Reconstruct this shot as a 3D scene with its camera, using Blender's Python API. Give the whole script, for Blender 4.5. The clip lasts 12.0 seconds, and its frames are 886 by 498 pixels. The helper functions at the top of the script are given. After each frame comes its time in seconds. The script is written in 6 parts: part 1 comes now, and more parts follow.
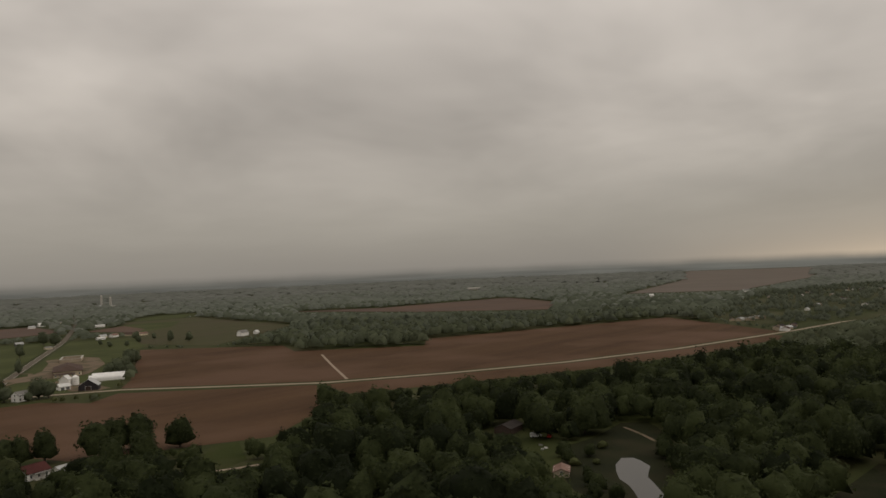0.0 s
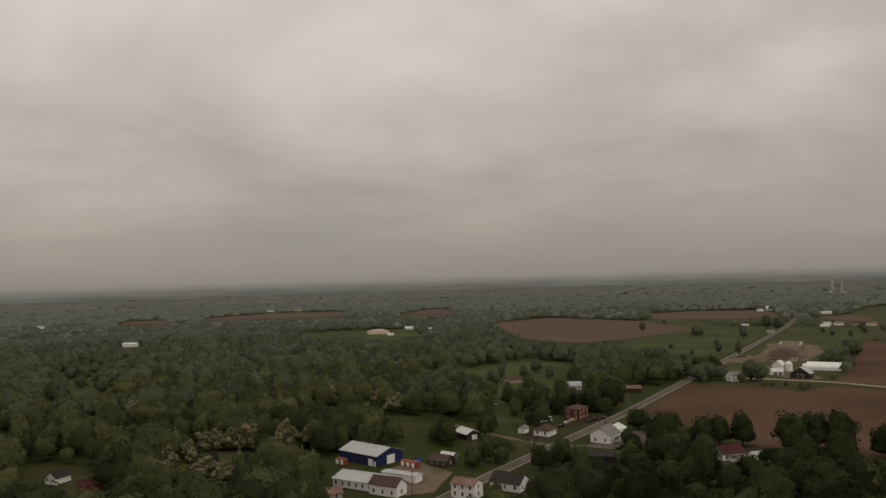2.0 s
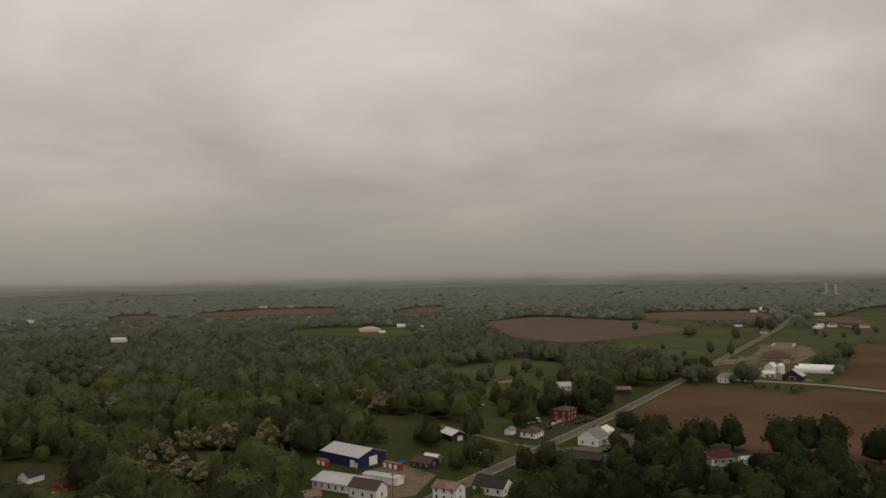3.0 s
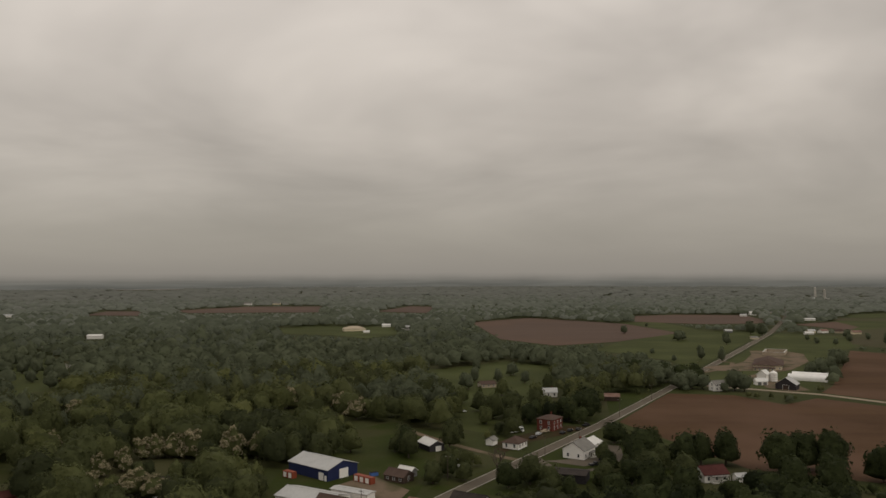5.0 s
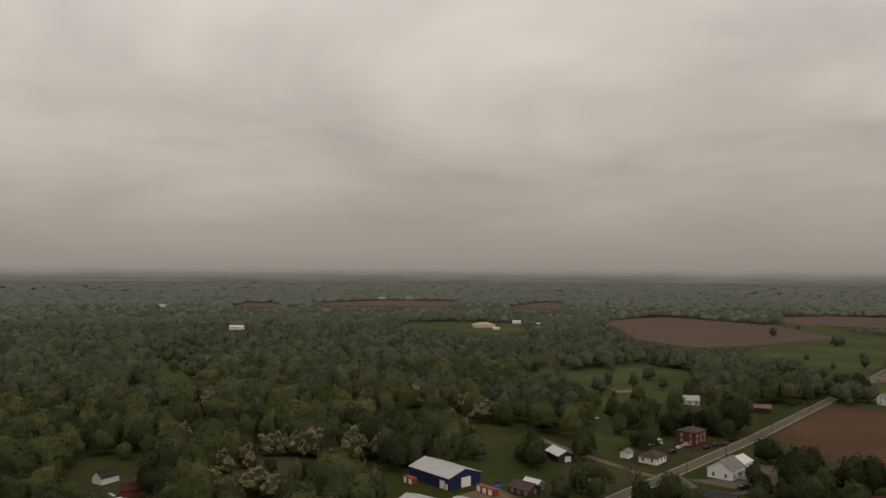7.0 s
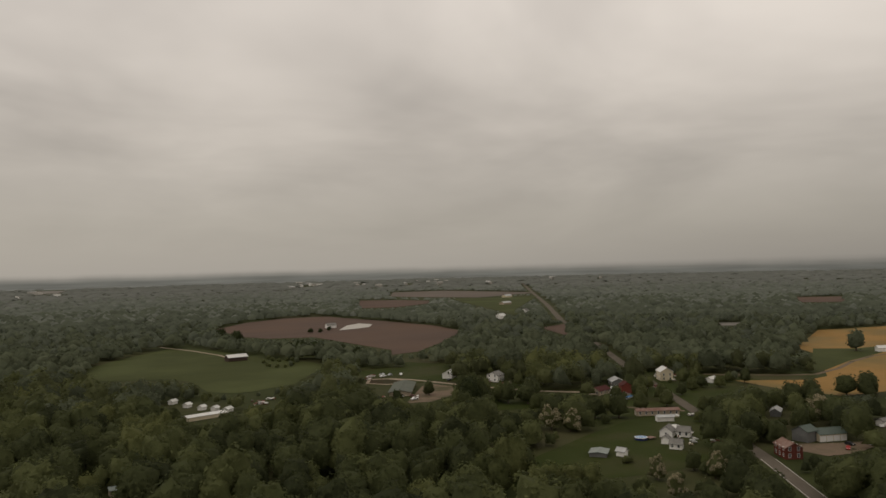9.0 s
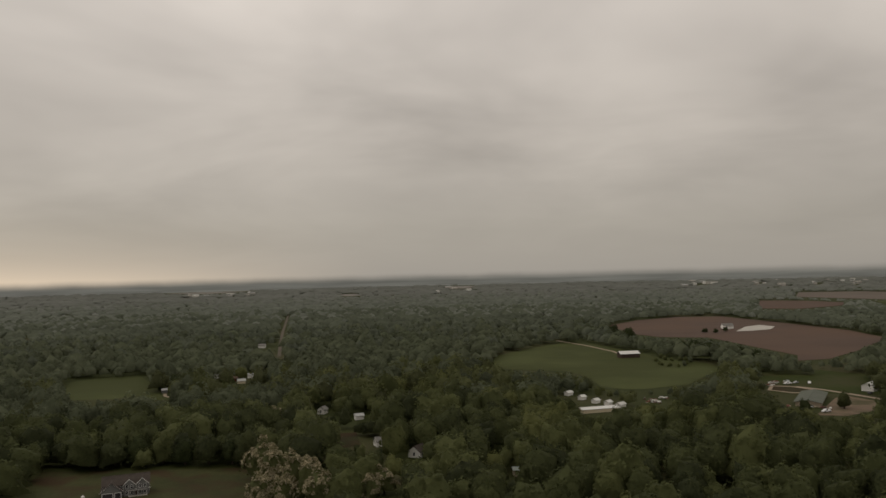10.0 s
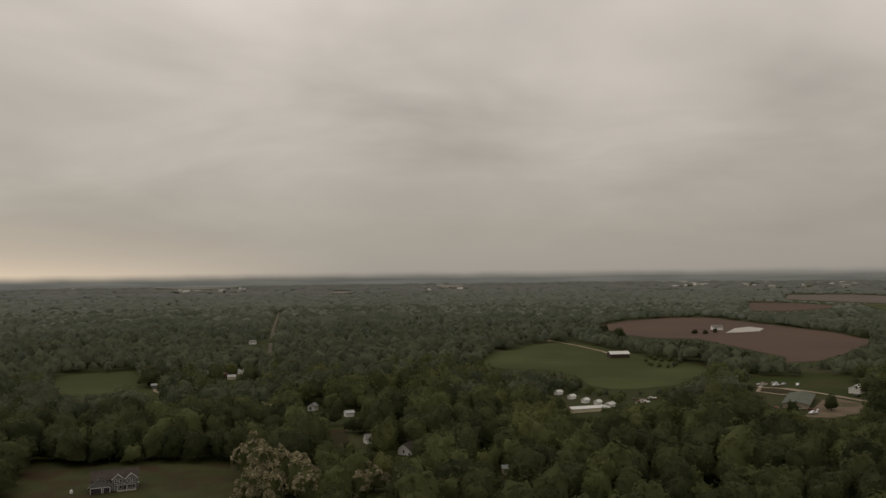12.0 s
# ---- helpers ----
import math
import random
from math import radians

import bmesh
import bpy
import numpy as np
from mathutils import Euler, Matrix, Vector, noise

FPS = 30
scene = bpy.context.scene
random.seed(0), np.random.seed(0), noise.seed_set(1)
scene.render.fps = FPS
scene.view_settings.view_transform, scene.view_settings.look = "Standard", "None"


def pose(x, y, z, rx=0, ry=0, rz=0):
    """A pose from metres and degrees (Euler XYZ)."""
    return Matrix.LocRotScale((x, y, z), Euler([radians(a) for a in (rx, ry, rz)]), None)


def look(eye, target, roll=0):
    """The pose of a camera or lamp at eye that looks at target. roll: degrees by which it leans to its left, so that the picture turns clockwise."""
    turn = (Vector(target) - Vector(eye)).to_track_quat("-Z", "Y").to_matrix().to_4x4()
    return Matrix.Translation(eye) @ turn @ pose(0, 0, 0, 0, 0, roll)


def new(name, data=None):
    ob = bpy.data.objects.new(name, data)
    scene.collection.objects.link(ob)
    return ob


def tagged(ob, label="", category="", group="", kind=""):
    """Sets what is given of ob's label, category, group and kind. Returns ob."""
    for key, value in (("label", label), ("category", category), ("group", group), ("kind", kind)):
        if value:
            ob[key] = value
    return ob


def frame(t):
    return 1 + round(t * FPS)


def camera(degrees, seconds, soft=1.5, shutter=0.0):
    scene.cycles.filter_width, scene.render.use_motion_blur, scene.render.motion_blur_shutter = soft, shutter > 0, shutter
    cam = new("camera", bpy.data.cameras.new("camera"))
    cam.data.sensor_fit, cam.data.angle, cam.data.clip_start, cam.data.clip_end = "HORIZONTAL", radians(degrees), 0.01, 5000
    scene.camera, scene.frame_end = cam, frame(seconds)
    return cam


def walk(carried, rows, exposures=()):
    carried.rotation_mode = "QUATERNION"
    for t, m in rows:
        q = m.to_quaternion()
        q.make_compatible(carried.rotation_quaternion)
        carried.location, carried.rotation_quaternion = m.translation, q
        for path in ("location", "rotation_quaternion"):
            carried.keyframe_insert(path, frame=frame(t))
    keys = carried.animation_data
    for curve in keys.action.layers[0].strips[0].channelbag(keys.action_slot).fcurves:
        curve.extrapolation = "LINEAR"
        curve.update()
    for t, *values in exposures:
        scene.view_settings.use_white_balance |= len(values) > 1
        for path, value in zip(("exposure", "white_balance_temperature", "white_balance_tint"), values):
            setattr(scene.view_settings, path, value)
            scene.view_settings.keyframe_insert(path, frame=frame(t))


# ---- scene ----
cam = camera(59.87, 12.0, soft=1.5)
PATH = [
    (0.0, -32.04, -43.92, 84.16, -49.88, 1.36, -2.38),
    (0.2, -29.11, -43.33, 84.06, -40.04, 1.59, -2.64),
    (0.5, -24.72, -42.39, 83.95, -23.91, 1.98, -2.56),
    (0.9, -19.13, -40.95, 83.90, -2.63, 2.51, -2.13),
    (1.0, -17.92, -40.57, 83.89, 0.57, 2.57, -2.15),
    (1.5, -12.88, -38.56, 83.90, 1.36, 2.27, -2.04),
    (2.0, -9.22, -36.06, 83.94, 1.24, 2.13, -1.59),
    (2.5, -6.67, -32.78, 84.00, 1.32, 2.05, -1.39),
    (3.0, -4.95, -28.43, 84.11, 0.92, 1.94, -1.01),
    (5.0, -0.61, -6.12, 84.68, 0.18, 1.87, -0.20),
    (5.5, 0.00, 0.00, 84.98, -0.00, 1.79, -0.07),
    (6.0, 0.30, 6.17, 85.28, -0.07, 1.74, 0.09),
    (6.5, 0.42, 11.69, 85.66, -0.26, 1.71, 0.31),
    (6.7, 0.42, 13.34, 85.79, -0.43, 1.70, 0.41),
    (6.9, 0.39, 14.36, 85.85, 3.57, 1.57, 0.34),
    (7.1, 0.35, 15.38, 85.92, 18.58, 1.45, 0.26),
    (7.3, 0.32, 16.40, 85.98, 37.59, 1.32, 0.19),
    (7.5, 0.29, 17.42, 86.05, 56.60, 1.20, 0.12),
    (7.7, 0.25, 18.45, 86.11, 75.11, 1.07, 0.04),
    (7.9, 0.22, 19.47, 86.18, 91.12, 0.95, -0.03),
    (8.1, 0.19, 20.49, 86.24, 105.13, 0.82, -0.11),
    (8.3, 0.15, 21.51, 86.31, 117.64, 0.70, -0.18),
    (8.5, 0.09, 21.97, 86.33, 126.75, 0.79, -0.77),
    (9.0, -0.03, 22.24, 86.32, 148.85, 1.21, -1.44),
    (9.5, -0.17, 22.35, 86.28, 170.81, 1.63, -1.28),
    (10.0, -0.23, 22.52, 86.21, 177.38, 1.73, -1.36),
    (10.5, -0.22, 22.80, 86.15, 177.62, 1.65, -1.16),
    (11.0, -0.18, 23.03, 86.13, 176.75, 1.68, -1.08),
    (11.5, -0.14, 23.19, 86.14, 176.66, 1.65, -0.85),
    (12.0, -0.10, 23.27, 86.15, 176.78, 1.60, -0.67),
]
walk(cam, [(t, pose(x, y, z) @ pose(0, 0, 0, 90 + pitch, 0, yaw) @ pose(0, 0, 0, 0, 0, roll)) for t, x, y, z, yaw, pitch, roll in PATH],
     exposures=((0.0, -0.06), (1.0, -0.14), (2.0, -0.03), (5.0, 0.0), (6.7, 0.03), (8.5, 0.03), (9.5, -0.02), (10.5, -0.15), (12.0, -0.13)))


# ---- light: an overcast evening sky with a clear strip low in the west ----
def build_world():
    w = bpy.data.worlds.new("overcast_sky")
    scene.world = w
    w.use_nodes = True
    nt = w.node_tree
    nt.nodes.clear()
    N, L = nt.nodes.new, nt.links.new

    def math_node(op, a, b=None, c=None, clamp=False):
        n = N("ShaderNodeMath")
        n.operation, n.use_clamp = op, clamp
        for k, v in enumerate((a, b, c)):
            if v is None:
                continue
            if isinstance(v, (int, float)):
                n.inputs[k].default_value = v
            else:
                L(v, n.inputs[k])
        return n.outputs[0]

    geo = N("ShaderNodeTexCoord")
    sep = N("ShaderNodeSeparateXYZ")
    L(geo.outputs["Generated"], sep.inputs[0])
    z = math_node("MAXIMUM", sep.outputs[2], 0.0)
    ramp = N("ShaderNodeValToRGB")
    stops = SKY_STOPS
    ramp.color_ramp.elements[0].position, ramp.color_ramp.elements[0].color = stops[0][0], (*stops[0][1], 1)
    ramp.color_ramp.elements[1].position, ramp.color_ramp.elements[1].color = stops[-1][0], (*stops[-1][1], 1)
    for p, c in stops[1:-1]:
        e = ramp.color_ramp.elements.new(p)
        e.color = (*c, 1)
    L(z, ramp.inputs[0])
    # cloud deck: the direction is carried onto a flat layer overhead
    deck = math_node("ADD", z, 0.22)
    u, v = math_node("DIVIDE", sep.outputs[0], deck), math_node("DIVIDE", sep.outputs[1], deck)
    com = N("ShaderNodeCombineXYZ")
    L(u, com.inputs[0])
    L(v, com.inputs[1])
    clouds = []
    for scale, detail, seed in ((0.95, 4, 3.1), (2.6, 6, 8.4)):
        off = N("ShaderNodeVectorMath")
        off.operation = "ADD"
        off.inputs[1].default_value = (seed, seed * 1.7, seed * 0.4)
        L(com.outputs[0], off.inputs[0])
        t = N("ShaderNodeTexNoise")
        t.inputs["Scale"].default_value, t.inputs["Detail"].default_value = scale, detail
        t.inputs["Roughness"].default_value, t.inputs["Distortion"].default_value = 0.52, 0.35
        L(off.outputs[0], t.inputs["Vector"])
        clouds.append(t.outputs[0])
    big = math_node("MULTIPLY_ADD", clouds[0], 1.2, 0.405)
    fine = math_node("MULTIPLY_ADD", clouds[1], 0.15, 0.925)
    both = math_node("MULTIPLY", big, fine)
    # the deck blurs out towards the horizon
    fade = N("ShaderNodeMapRange")
    fade.inputs[1].default_value, fade.inputs[2].default_value = 0.0, 0.16
    L(z, fade.inputs[0])
    deckmix = N("ShaderNodeMix")
    deckmix.data_type = "FLOAT"
    deckmix.inputs[2].default_value = 1.0
    L(fade.outputs[0], deckmix.inputs[0])
    L(both, deckmix.inputs[3])
    lit = N("ShaderNodeVectorMath")
    lit.operation = "SCALE"
    L(ramp.outputs[0], lit.inputs[0])
    L(deckmix.outputs[0], lit.inputs["Scale"])
    # clear strip low in the west
    dot = math_node("ADD", math_node("MULTIPLY", sep.outputs[0], 0.87), math_node("MULTIPLY", sep.outputs[1], -0.50))
    side = N("ShaderNodeMapRange")
    side.interpolation_type = "SMOOTHSTEP"
    side.inputs[1].default_value, side.inputs[2].default_value = 0.50, 0.95
    L(dot, side.inputs[0])
    low = math_node("POWER", 2.718, math_node("MULTIPLY", z, -36.0))
    glow = math_node("MULTIPLY", math_node("MULTIPLY", side.outputs[0], low), 1.0)
    # low in the south the deck is thinner
    south = N("ShaderNodeMapRange")
    south.interpolation_type = "SMOOTHSTEP"
    south.inputs[1].default_value, south.inputs[2].default_value = 0.15, 1.0
    L(math_node("ADD", math_node("MULTIPLY", sep.outputs[0], 0.20), math_node("MULTIPLY", sep.outputs[1], -0.98)), south.inputs[0])
    thinner = math_node("MULTIPLY_ADD", south.outputs[0], math_node("MULTIPLY_ADD", math_node("POWER", 2.718, math_node("MULTIPLY", z, -9.0)), 0.52, -0.10), 1.0)
    lighter = N("ShaderNodeVectorMath")
    lighter.operation = "SCALE"
    L(lit.outputs[0], lighter.inputs[0])
    L(thinner, lighter.inputs["Scale"])
    warm = N("ShaderNodeVectorMath")
    warm.operation = "SCALE"
    warm.inputs[0].default_value = (0.40, 0.29, 0.175)
    L(glow, warm.inputs["Scale"])
    add = N("ShaderNodeVectorMath")
    add.operation = "ADD"
    L(lighter.outputs[0], add.inputs[0])
    L(warm.outputs[0], add.inputs[1])
    # the blue sky above the deck hardly shows through
    sky = N("ShaderNodeTexSky")
    sky.sky_type, sky.sun_disc = "NISHITA", False
    sky.sun_elevation, sky.sun_rotation = radians(14), radians(120)
    thin = N("ShaderNodeVectorMath")
    thin.operation = "MULTIPLY_ADD"
    thin.inputs[1].default_value = (0.003, 0.003, 0.003)
    L(sky.outputs[0], thin.inputs[0])
    L(add.outputs[0], thin.inputs[2])
    bg = N("ShaderNodeBackground")
    bg.inputs[1].default_value = 1.0
    L(thin.outputs[0], bg.inputs[0])
    out = N("ShaderNodeOutputWorld")
    L(bg.outputs[0], out.inputs[0])


SKY_STOPS = [
    (0.0, (0.262, 0.240, 0.210)),
    (0.06, (0.345, 0.314, 0.272)),
    (0.17, (0.490, 0.443, 0.391)),
    (0.34, (0.630, 0.572, 0.515)),
    (1.0, (0.74, 0.69, 0.64)),
]
build_world()
sun = new("sun", bpy.data.lights.new("sun", "SUN"))
sun.data.energy, sun.data.angle, sun.data.color = 0.5, radians(25), (1.0, 0.93, 0.84)
sun.matrix_world = look((0, 0, 0), (-0.80, 0.46, -0.75))


# ---- materials ----
MATS = {}


def material(name, c1, c2, big=0.05, small=1.0, rough=0.85, metal=0.0, bump=0.3, island=0.0, stretch=None, c3=None, spots=0.0, tone=0.0, thin=0.0):
    """Two colours mixed by noise at two sizes (cycles per metre), with fine relief."""
    if name in MATS:
        return MATS[name]
    m = bpy.data.materials.new(name)
    MATS[name] = m
    m.use_nodes = True
    nt = m.node_tree
    N, L = nt.nodes.new, nt.links.new
    b = nt.nodes["Principled BSDF"]
    b.inputs["Roughness"].default_value, b.inputs["Metallic"].default_value = rough, metal
    b.inputs["Specular IOR Level"].default_value = 0.06 if rough >= 0.7 else 0.25
    geo = N("ShaderNodeNewGeometry")
    vec = geo.outputs["Position"]
    if stretch:
        mp = N("ShaderNodeMapping")
        mp.inputs["Rotation"].default_value[2] = radians(stretch[0])
        mp.inputs["Scale"].default_value = (stretch[1], stretch[2], 1)
        L(vec, mp.inputs[0])
        vec = mp.outputs[0]
    n1, n2 = N("ShaderNodeTexNoise"), N("ShaderNodeTexNoise")
    for n, sc, de in ((n1, big, 4), (n2, small, 5)):
        n.inputs["Scale"].default_value, n.inputs["Detail"].default_value = sc, de
        n.inputs["Roughness"].default_value = 0.62
        L(vec, n.inputs["Vector"])
    mix1 = N("ShaderNodeMath")
    mix1.operation = "MULTIPLY_ADD"
    mix1.inputs[1].default_value = 0.6
    L(n1.outputs[0], mix1.inputs[0])
    mix2 = N("ShaderNodeMath")
    mix2.operation = "MULTIPLY"
    mix2.inputs[1].default_value = 0.4
    L(n2.outputs[0], mix2.inputs[0])
    L(mix2.outputs[0], mix1.inputs[2])
    fac = mix1.outputs[0]
    if island:
        isl = N("ShaderNodeMath")
        isl.operation = "MULTIPLY_ADD"
        isl.inputs[1].default_value = island
        L(geo.outputs["Random Per Island"], isl.inputs[0])
        sub = N("ShaderNodeMath")
        sub.operation = "SUBTRACT"
        sub.inputs[1].default_value = island / 2
        L(fac, sub.inputs[0])
        L(sub.outputs[0], isl.inputs[2])
        fac = isl.outputs[0]
    if tone:  # each tree is a little lighter or darker than its neighbours
        at = N("ShaderNodeAttribute")
        at.attribute_name = "tree_tone"
        tn = N("ShaderNodeMath")
        tn.operation = "MULTIPLY_ADD"
        tn.inputs[1].default_value = tone
        L(at.outputs["Fac"], tn.inputs[0])
        L(fac, tn.inputs[2])
        fac = tn.outputs[0]
    ramp = N("ShaderNodeValToRGB")
    ramp.color_ramp.elements[0].position, ramp.color_ramp.elements[1].position = 0.32, 0.68
    ramp.color_ramp.elements[0].color, ramp.color_ramp.elements[1].color = (*c1, 1), (*c2, 1)
    L(fac, ramp.inputs[0])
    col = ramp.outputs[0]
    if c3:
        n3 = N("ShaderNodeTexNoise")
        n3.inputs["Scale"].default_value, n3.inputs["Detail"].default_value = spots, 3
        L(geo.outputs["Position"], n3.inputs["Vector"])
        r3 = N("ShaderNodeMapRange")
        r3.inputs[1].default_value, r3.inputs[2].default_value = 0.46, 0.64
        L(n3.outputs[0], r3.inputs[0])
        mx = N("ShaderNodeMix")
        mx.data_type = "RGBA"
        L(r3.outputs[0], mx.inputs[0])
        L(col, mx.inputs[6])
        mx.inputs[7].default_value = (*c3, 1)
        col = mx.outputs[2]
    L(col, b.inputs["Base Color"])
    if thin:  # leaves let light through
        tr, both = N("ShaderNodeBsdfTranslucent"), N("ShaderNodeMixShader")
        both.inputs[0].default_value = thin
        L(col, tr.inputs[0])
        L(b.outputs[0], both.inputs[1])
        L(tr.outputs[0], both.inputs[2])
        L(both.outputs[0], nt.nodes["Material Output"].inputs[0])
    if bump:
        bp = N("ShaderNodeBump")
        bp.inputs["Strength"].default_value, bp.inputs["Distance"].default_value = bump, 0.9 if thin else 0.3
        L(n2.outputs[0], bp.inputs["Height"])
        L(bp.outputs[0], b.inputs["Normal"])
    return m


def glass(name):
    m = material(name, (0.015, 0.018, 0.02), (0.03, 0.035, 0.04), 0.3, 2, rough=0.12, bump=0.0)
    m.node_tree.nodes["Principled BSDF"].inputs["Specular IOR Level"].default_value = 0.6
    return m


GRASS = material("meadow_grass", (0.024, 0.030, 0.009), (0.046, 0.053, 0.016), 0.02, 0.5, bump=0.5, c3=(0.056, 0.054, 0.024), spots=0.011)
LAWN = material("mown_lawn", (0.0231, 0.0317, 0.00588), (0.0378, 0.048, 0.00924), 0.03, 0.7, bump=0.4, c3=(0.042, 0.043, 0.015), spots=0.03)
CROP = material("green_crop", (0.0355, 0.0435, 0.0125), (0.054, 0.061, 0.0185), 0.012, 0.4, bump=0.3, stretch=(30, 0.3, 3), c3=(0.062, 0.072, 0.024), spots=0.012)
SOIL = material("tilled_soil", (0.04816, 0.02597, 0.01307), (0.09202, 0.05246, 0.02709), 0.01, 0.35, bump=0.4, stretch=(31, 0.25, 3.0), c3=(0.1, 0.058, 0.036), spots=0.009)
# Soils of far fields, paled and greyed in the colour for haze.
SOIL_PALE = material("pale_hazed_soil", (0.104, 0.086, 0.07), (0.134, 0.111, 0.091), 0.006, 0.2, bump=0.2)
SOIL_DULL = material("haze_dulled_soil", (0.0765, 0.0522, 0.0396), (0.1044, 0.072, 0.0558), 0.008, 0.3, bump=0.3, stretch=(31, 0.25, 3.0), c3=(0.104, 0.068, 0.049), spots=0.006)
WHEAT = material("ripe_wheat", (0.2, 0.118, 0.037), (0.29, 0.174, 0.059), 0.015, 0.4, bump=0.4, c3=(0.17, 0.125, 0.05), spots=0.012)
# Distant fields, haze mixed into the base colour.
HAZED_FIELD = material("haze_paled_field", (0.14, 0.13, 0.112), (0.19, 0.176, 0.152), 0.004, 0.05, bump=0.1)
STUBBLE = material("dull_stubble_grass", (0.046, 0.045, 0.020), (0.066, 0.063, 0.029), 0.010, 0.3, bump=0.3, stretch=(30, 0.3, 3), c3=(0.060, 0.052, 0.028), spots=0.008)
# Bank grass with the view's dim lower corner darkened into its colour.
BANK = material("dimmed_grass", (0.01105, 0.01292, 0.0051), (0.0204, 0.02252, 0.008075), 0.05, 0.7, bump=0.5, c3=(0.026, 0.024, 0.011), spots=0.04)
LOT = material("patchy_new_lawn", (0.027, 0.0324, 0.0126), (0.06094, 0.06094, 0.02438), 0.05, 0.5, bump=0.4, c3=(0.046, 0.031, 0.016), spots=0.045)
DIRT = material("bare_dirt", (0.0302, 0.0205, 0.00936), (0.0518, 0.0342, 0.0161), 0.05, 0.6, bump=0.4, c3=(0.030, 0.034, 0.013), spots=0.045)
SAND = material("pale_sand", (0.24, 0.19, 0.14), (0.32, 0.255, 0.195), 0.06, 0.7, bump=0.3)
ASPHALT = material("worn_asphalt", (0.088, 0.074, 0.057), (0.13, 0.11, 0.085), 0.06, 0.8, bump=0.2)
GRAVEL = material("pale_gravel", (0.215, 0.1763, 0.129), (0.2924, 0.2408, 0.1806), 0.06, 0.9, bump=0.3)
YARD = material("trodden_yard_gravel", (0.127, 0.0933, 0.064), (0.182, 0.136, 0.096), 0.06, 0.9, bump=0.3, c3=(0.075, 0.068, 0.036), spots=0.06)
WATER = material("still_pond_water", (0.02, 0.02, 0.015), (0.03, 0.028, 0.02), 0.05, 0.4, rough=0.06, bump=0.02)
LEAF = material("broad_leaves", (0.0736, 0.08395, 0.0345), (0.138, 0.1514, 0.06077), 0.05, 0.75, rough=0.7, bump=0.75, island=0.20, tone=0.52, thin=0.45)
LEAF_DARK = material("dark_leaves", (0.0504, 0.0588, 0.027), (0.0966, 0.1092, 0.04515), 0.05, 0.75, rough=0.7, bump=0.75, island=0.20, tone=0.52, thin=0.45)
# Holds the dark of the backlit western woods in the leaf colour.
LEAF_SHADED = material("shade_darkened_leaves", (0.02038, 0.02704, 0.01175), (0.06685, 0.08153, 0.03178), 0.05, 0.75, rough=0.7, bump=0.75, island=0.20, tone=0.52, thin=0.45)
LEAF_PALE = material("pale_blossom_leaves", (0.2, 0.184, 0.095), (0.46, 0.4, 0.265), 0.16, 0.7, rough=0.7, bump=0.0, island=0.55, thin=0.45)
LEAF_LIME = material("fresh_green_leaves", (0.072, 0.082, 0.031), (0.16, 0.17, 0.064), 0.05, 0.75, rough=0.7, bump=0.75, island=0.20, tone=0.52, thin=0.45)
# Leaf colours from here to the horizon carry haze in the base colour.
LEAF_HAZED_MID = material("hazed_middle_leaves", (0.07711, 0.08845, 0.05216), (0.1425, 0.158, 0.09572), 0.03, 0.4, rough=0.8, bump=0.6, island=0.12, tone=0.28, thin=0.45)
LEAF_HAZED_MIDDARK = material("hazed_middle_dark_leaves", (0.07909, 0.09096, 0.05536), (0.145, 0.1631, 0.0984), 0.03, 0.4, rough=0.8, bump=0.6, island=0.12, tone=0.28, thin=0.45)
LEAF_HAZED_OUTER = material("hazed_outer_leaves", (0.07452, 0.08197, 0.03726), (0.1291, 0.1402, 0.05896), 0.05, 0.75, rough=0.7, bump=0.75, island=0.20, tone=0.52, thin=0.45)
LEAF_HAZED_GREY = material("hazed_grey_leaves", (0.08623, 0.09835, 0.06854), (0.1611, 0.1791, 0.1253), 0.006, 0.05, rough=0.8, bump=0.0, island=0.06, tone=0.15, thin=0.45)
LEAF_HAZED_FAR = material("hazed_far_leaves", (0.148, 0.1627, 0.1295), (0.2264, 0.2434, 0.1982), 0.004, 0.03, rough=0.9, bump=0.0, island=0.12, tone=0.16, thin=0.45)
LEAF_HAZED_HORIZON = material("hazed_horizon_leaves", (0.1871, 0.1958, 0.1697), (0.2495, 0.2582, 0.2271), 0.003, 0.02, rough=0.9, bump=0.0, island=0.10, tone=0.14, thin=0.45)
BARK = material("grey_bark", (0.06, 0.048, 0.036), (0.12, 0.10, 0.08), 0.5, 4, bump=0.4)
WHITE = material("white_painted_boards", (0.72, 0.70, 0.66), (0.84, 0.82, 0.78), 0.2, 1.5, rough=0.6, bump=0.15)
CREAM = material("cream_siding", (0.55, 0.47, 0.33), (0.68, 0.60, 0.44), 0.2, 1.5, rough=0.6, bump=0.15)
TAN = material("tan_siding", (0.34, 0.28, 0.20), (0.45, 0.38, 0.29), 0.2, 1.5, rough=0.7, bump=0.15)
GREYSIDE = material("grey_siding", (0.124, 0.124, 0.118), (0.186, 0.186, 0.177), 0.2, 1.5, rough=0.7, bump=0.15)
BLUE = material("dark_blue_steel", (0.014, 0.020, 0.062), (0.022, 0.031, 0.090), 0.3, 2, rough=0.45, bump=0.1)
BRICK = material("red_brick", (0.1, 0.0288, 0.0216), (0.156, 0.0528, 0.0384), 0.3, 2.5, rough=0.85, bump=0.3)
BROWNWOOD = material("dark_brown_boards", (0.045, 0.032, 0.026), (0.085, 0.062, 0.050), 0.3, 2, rough=0.8, bump=0.2)
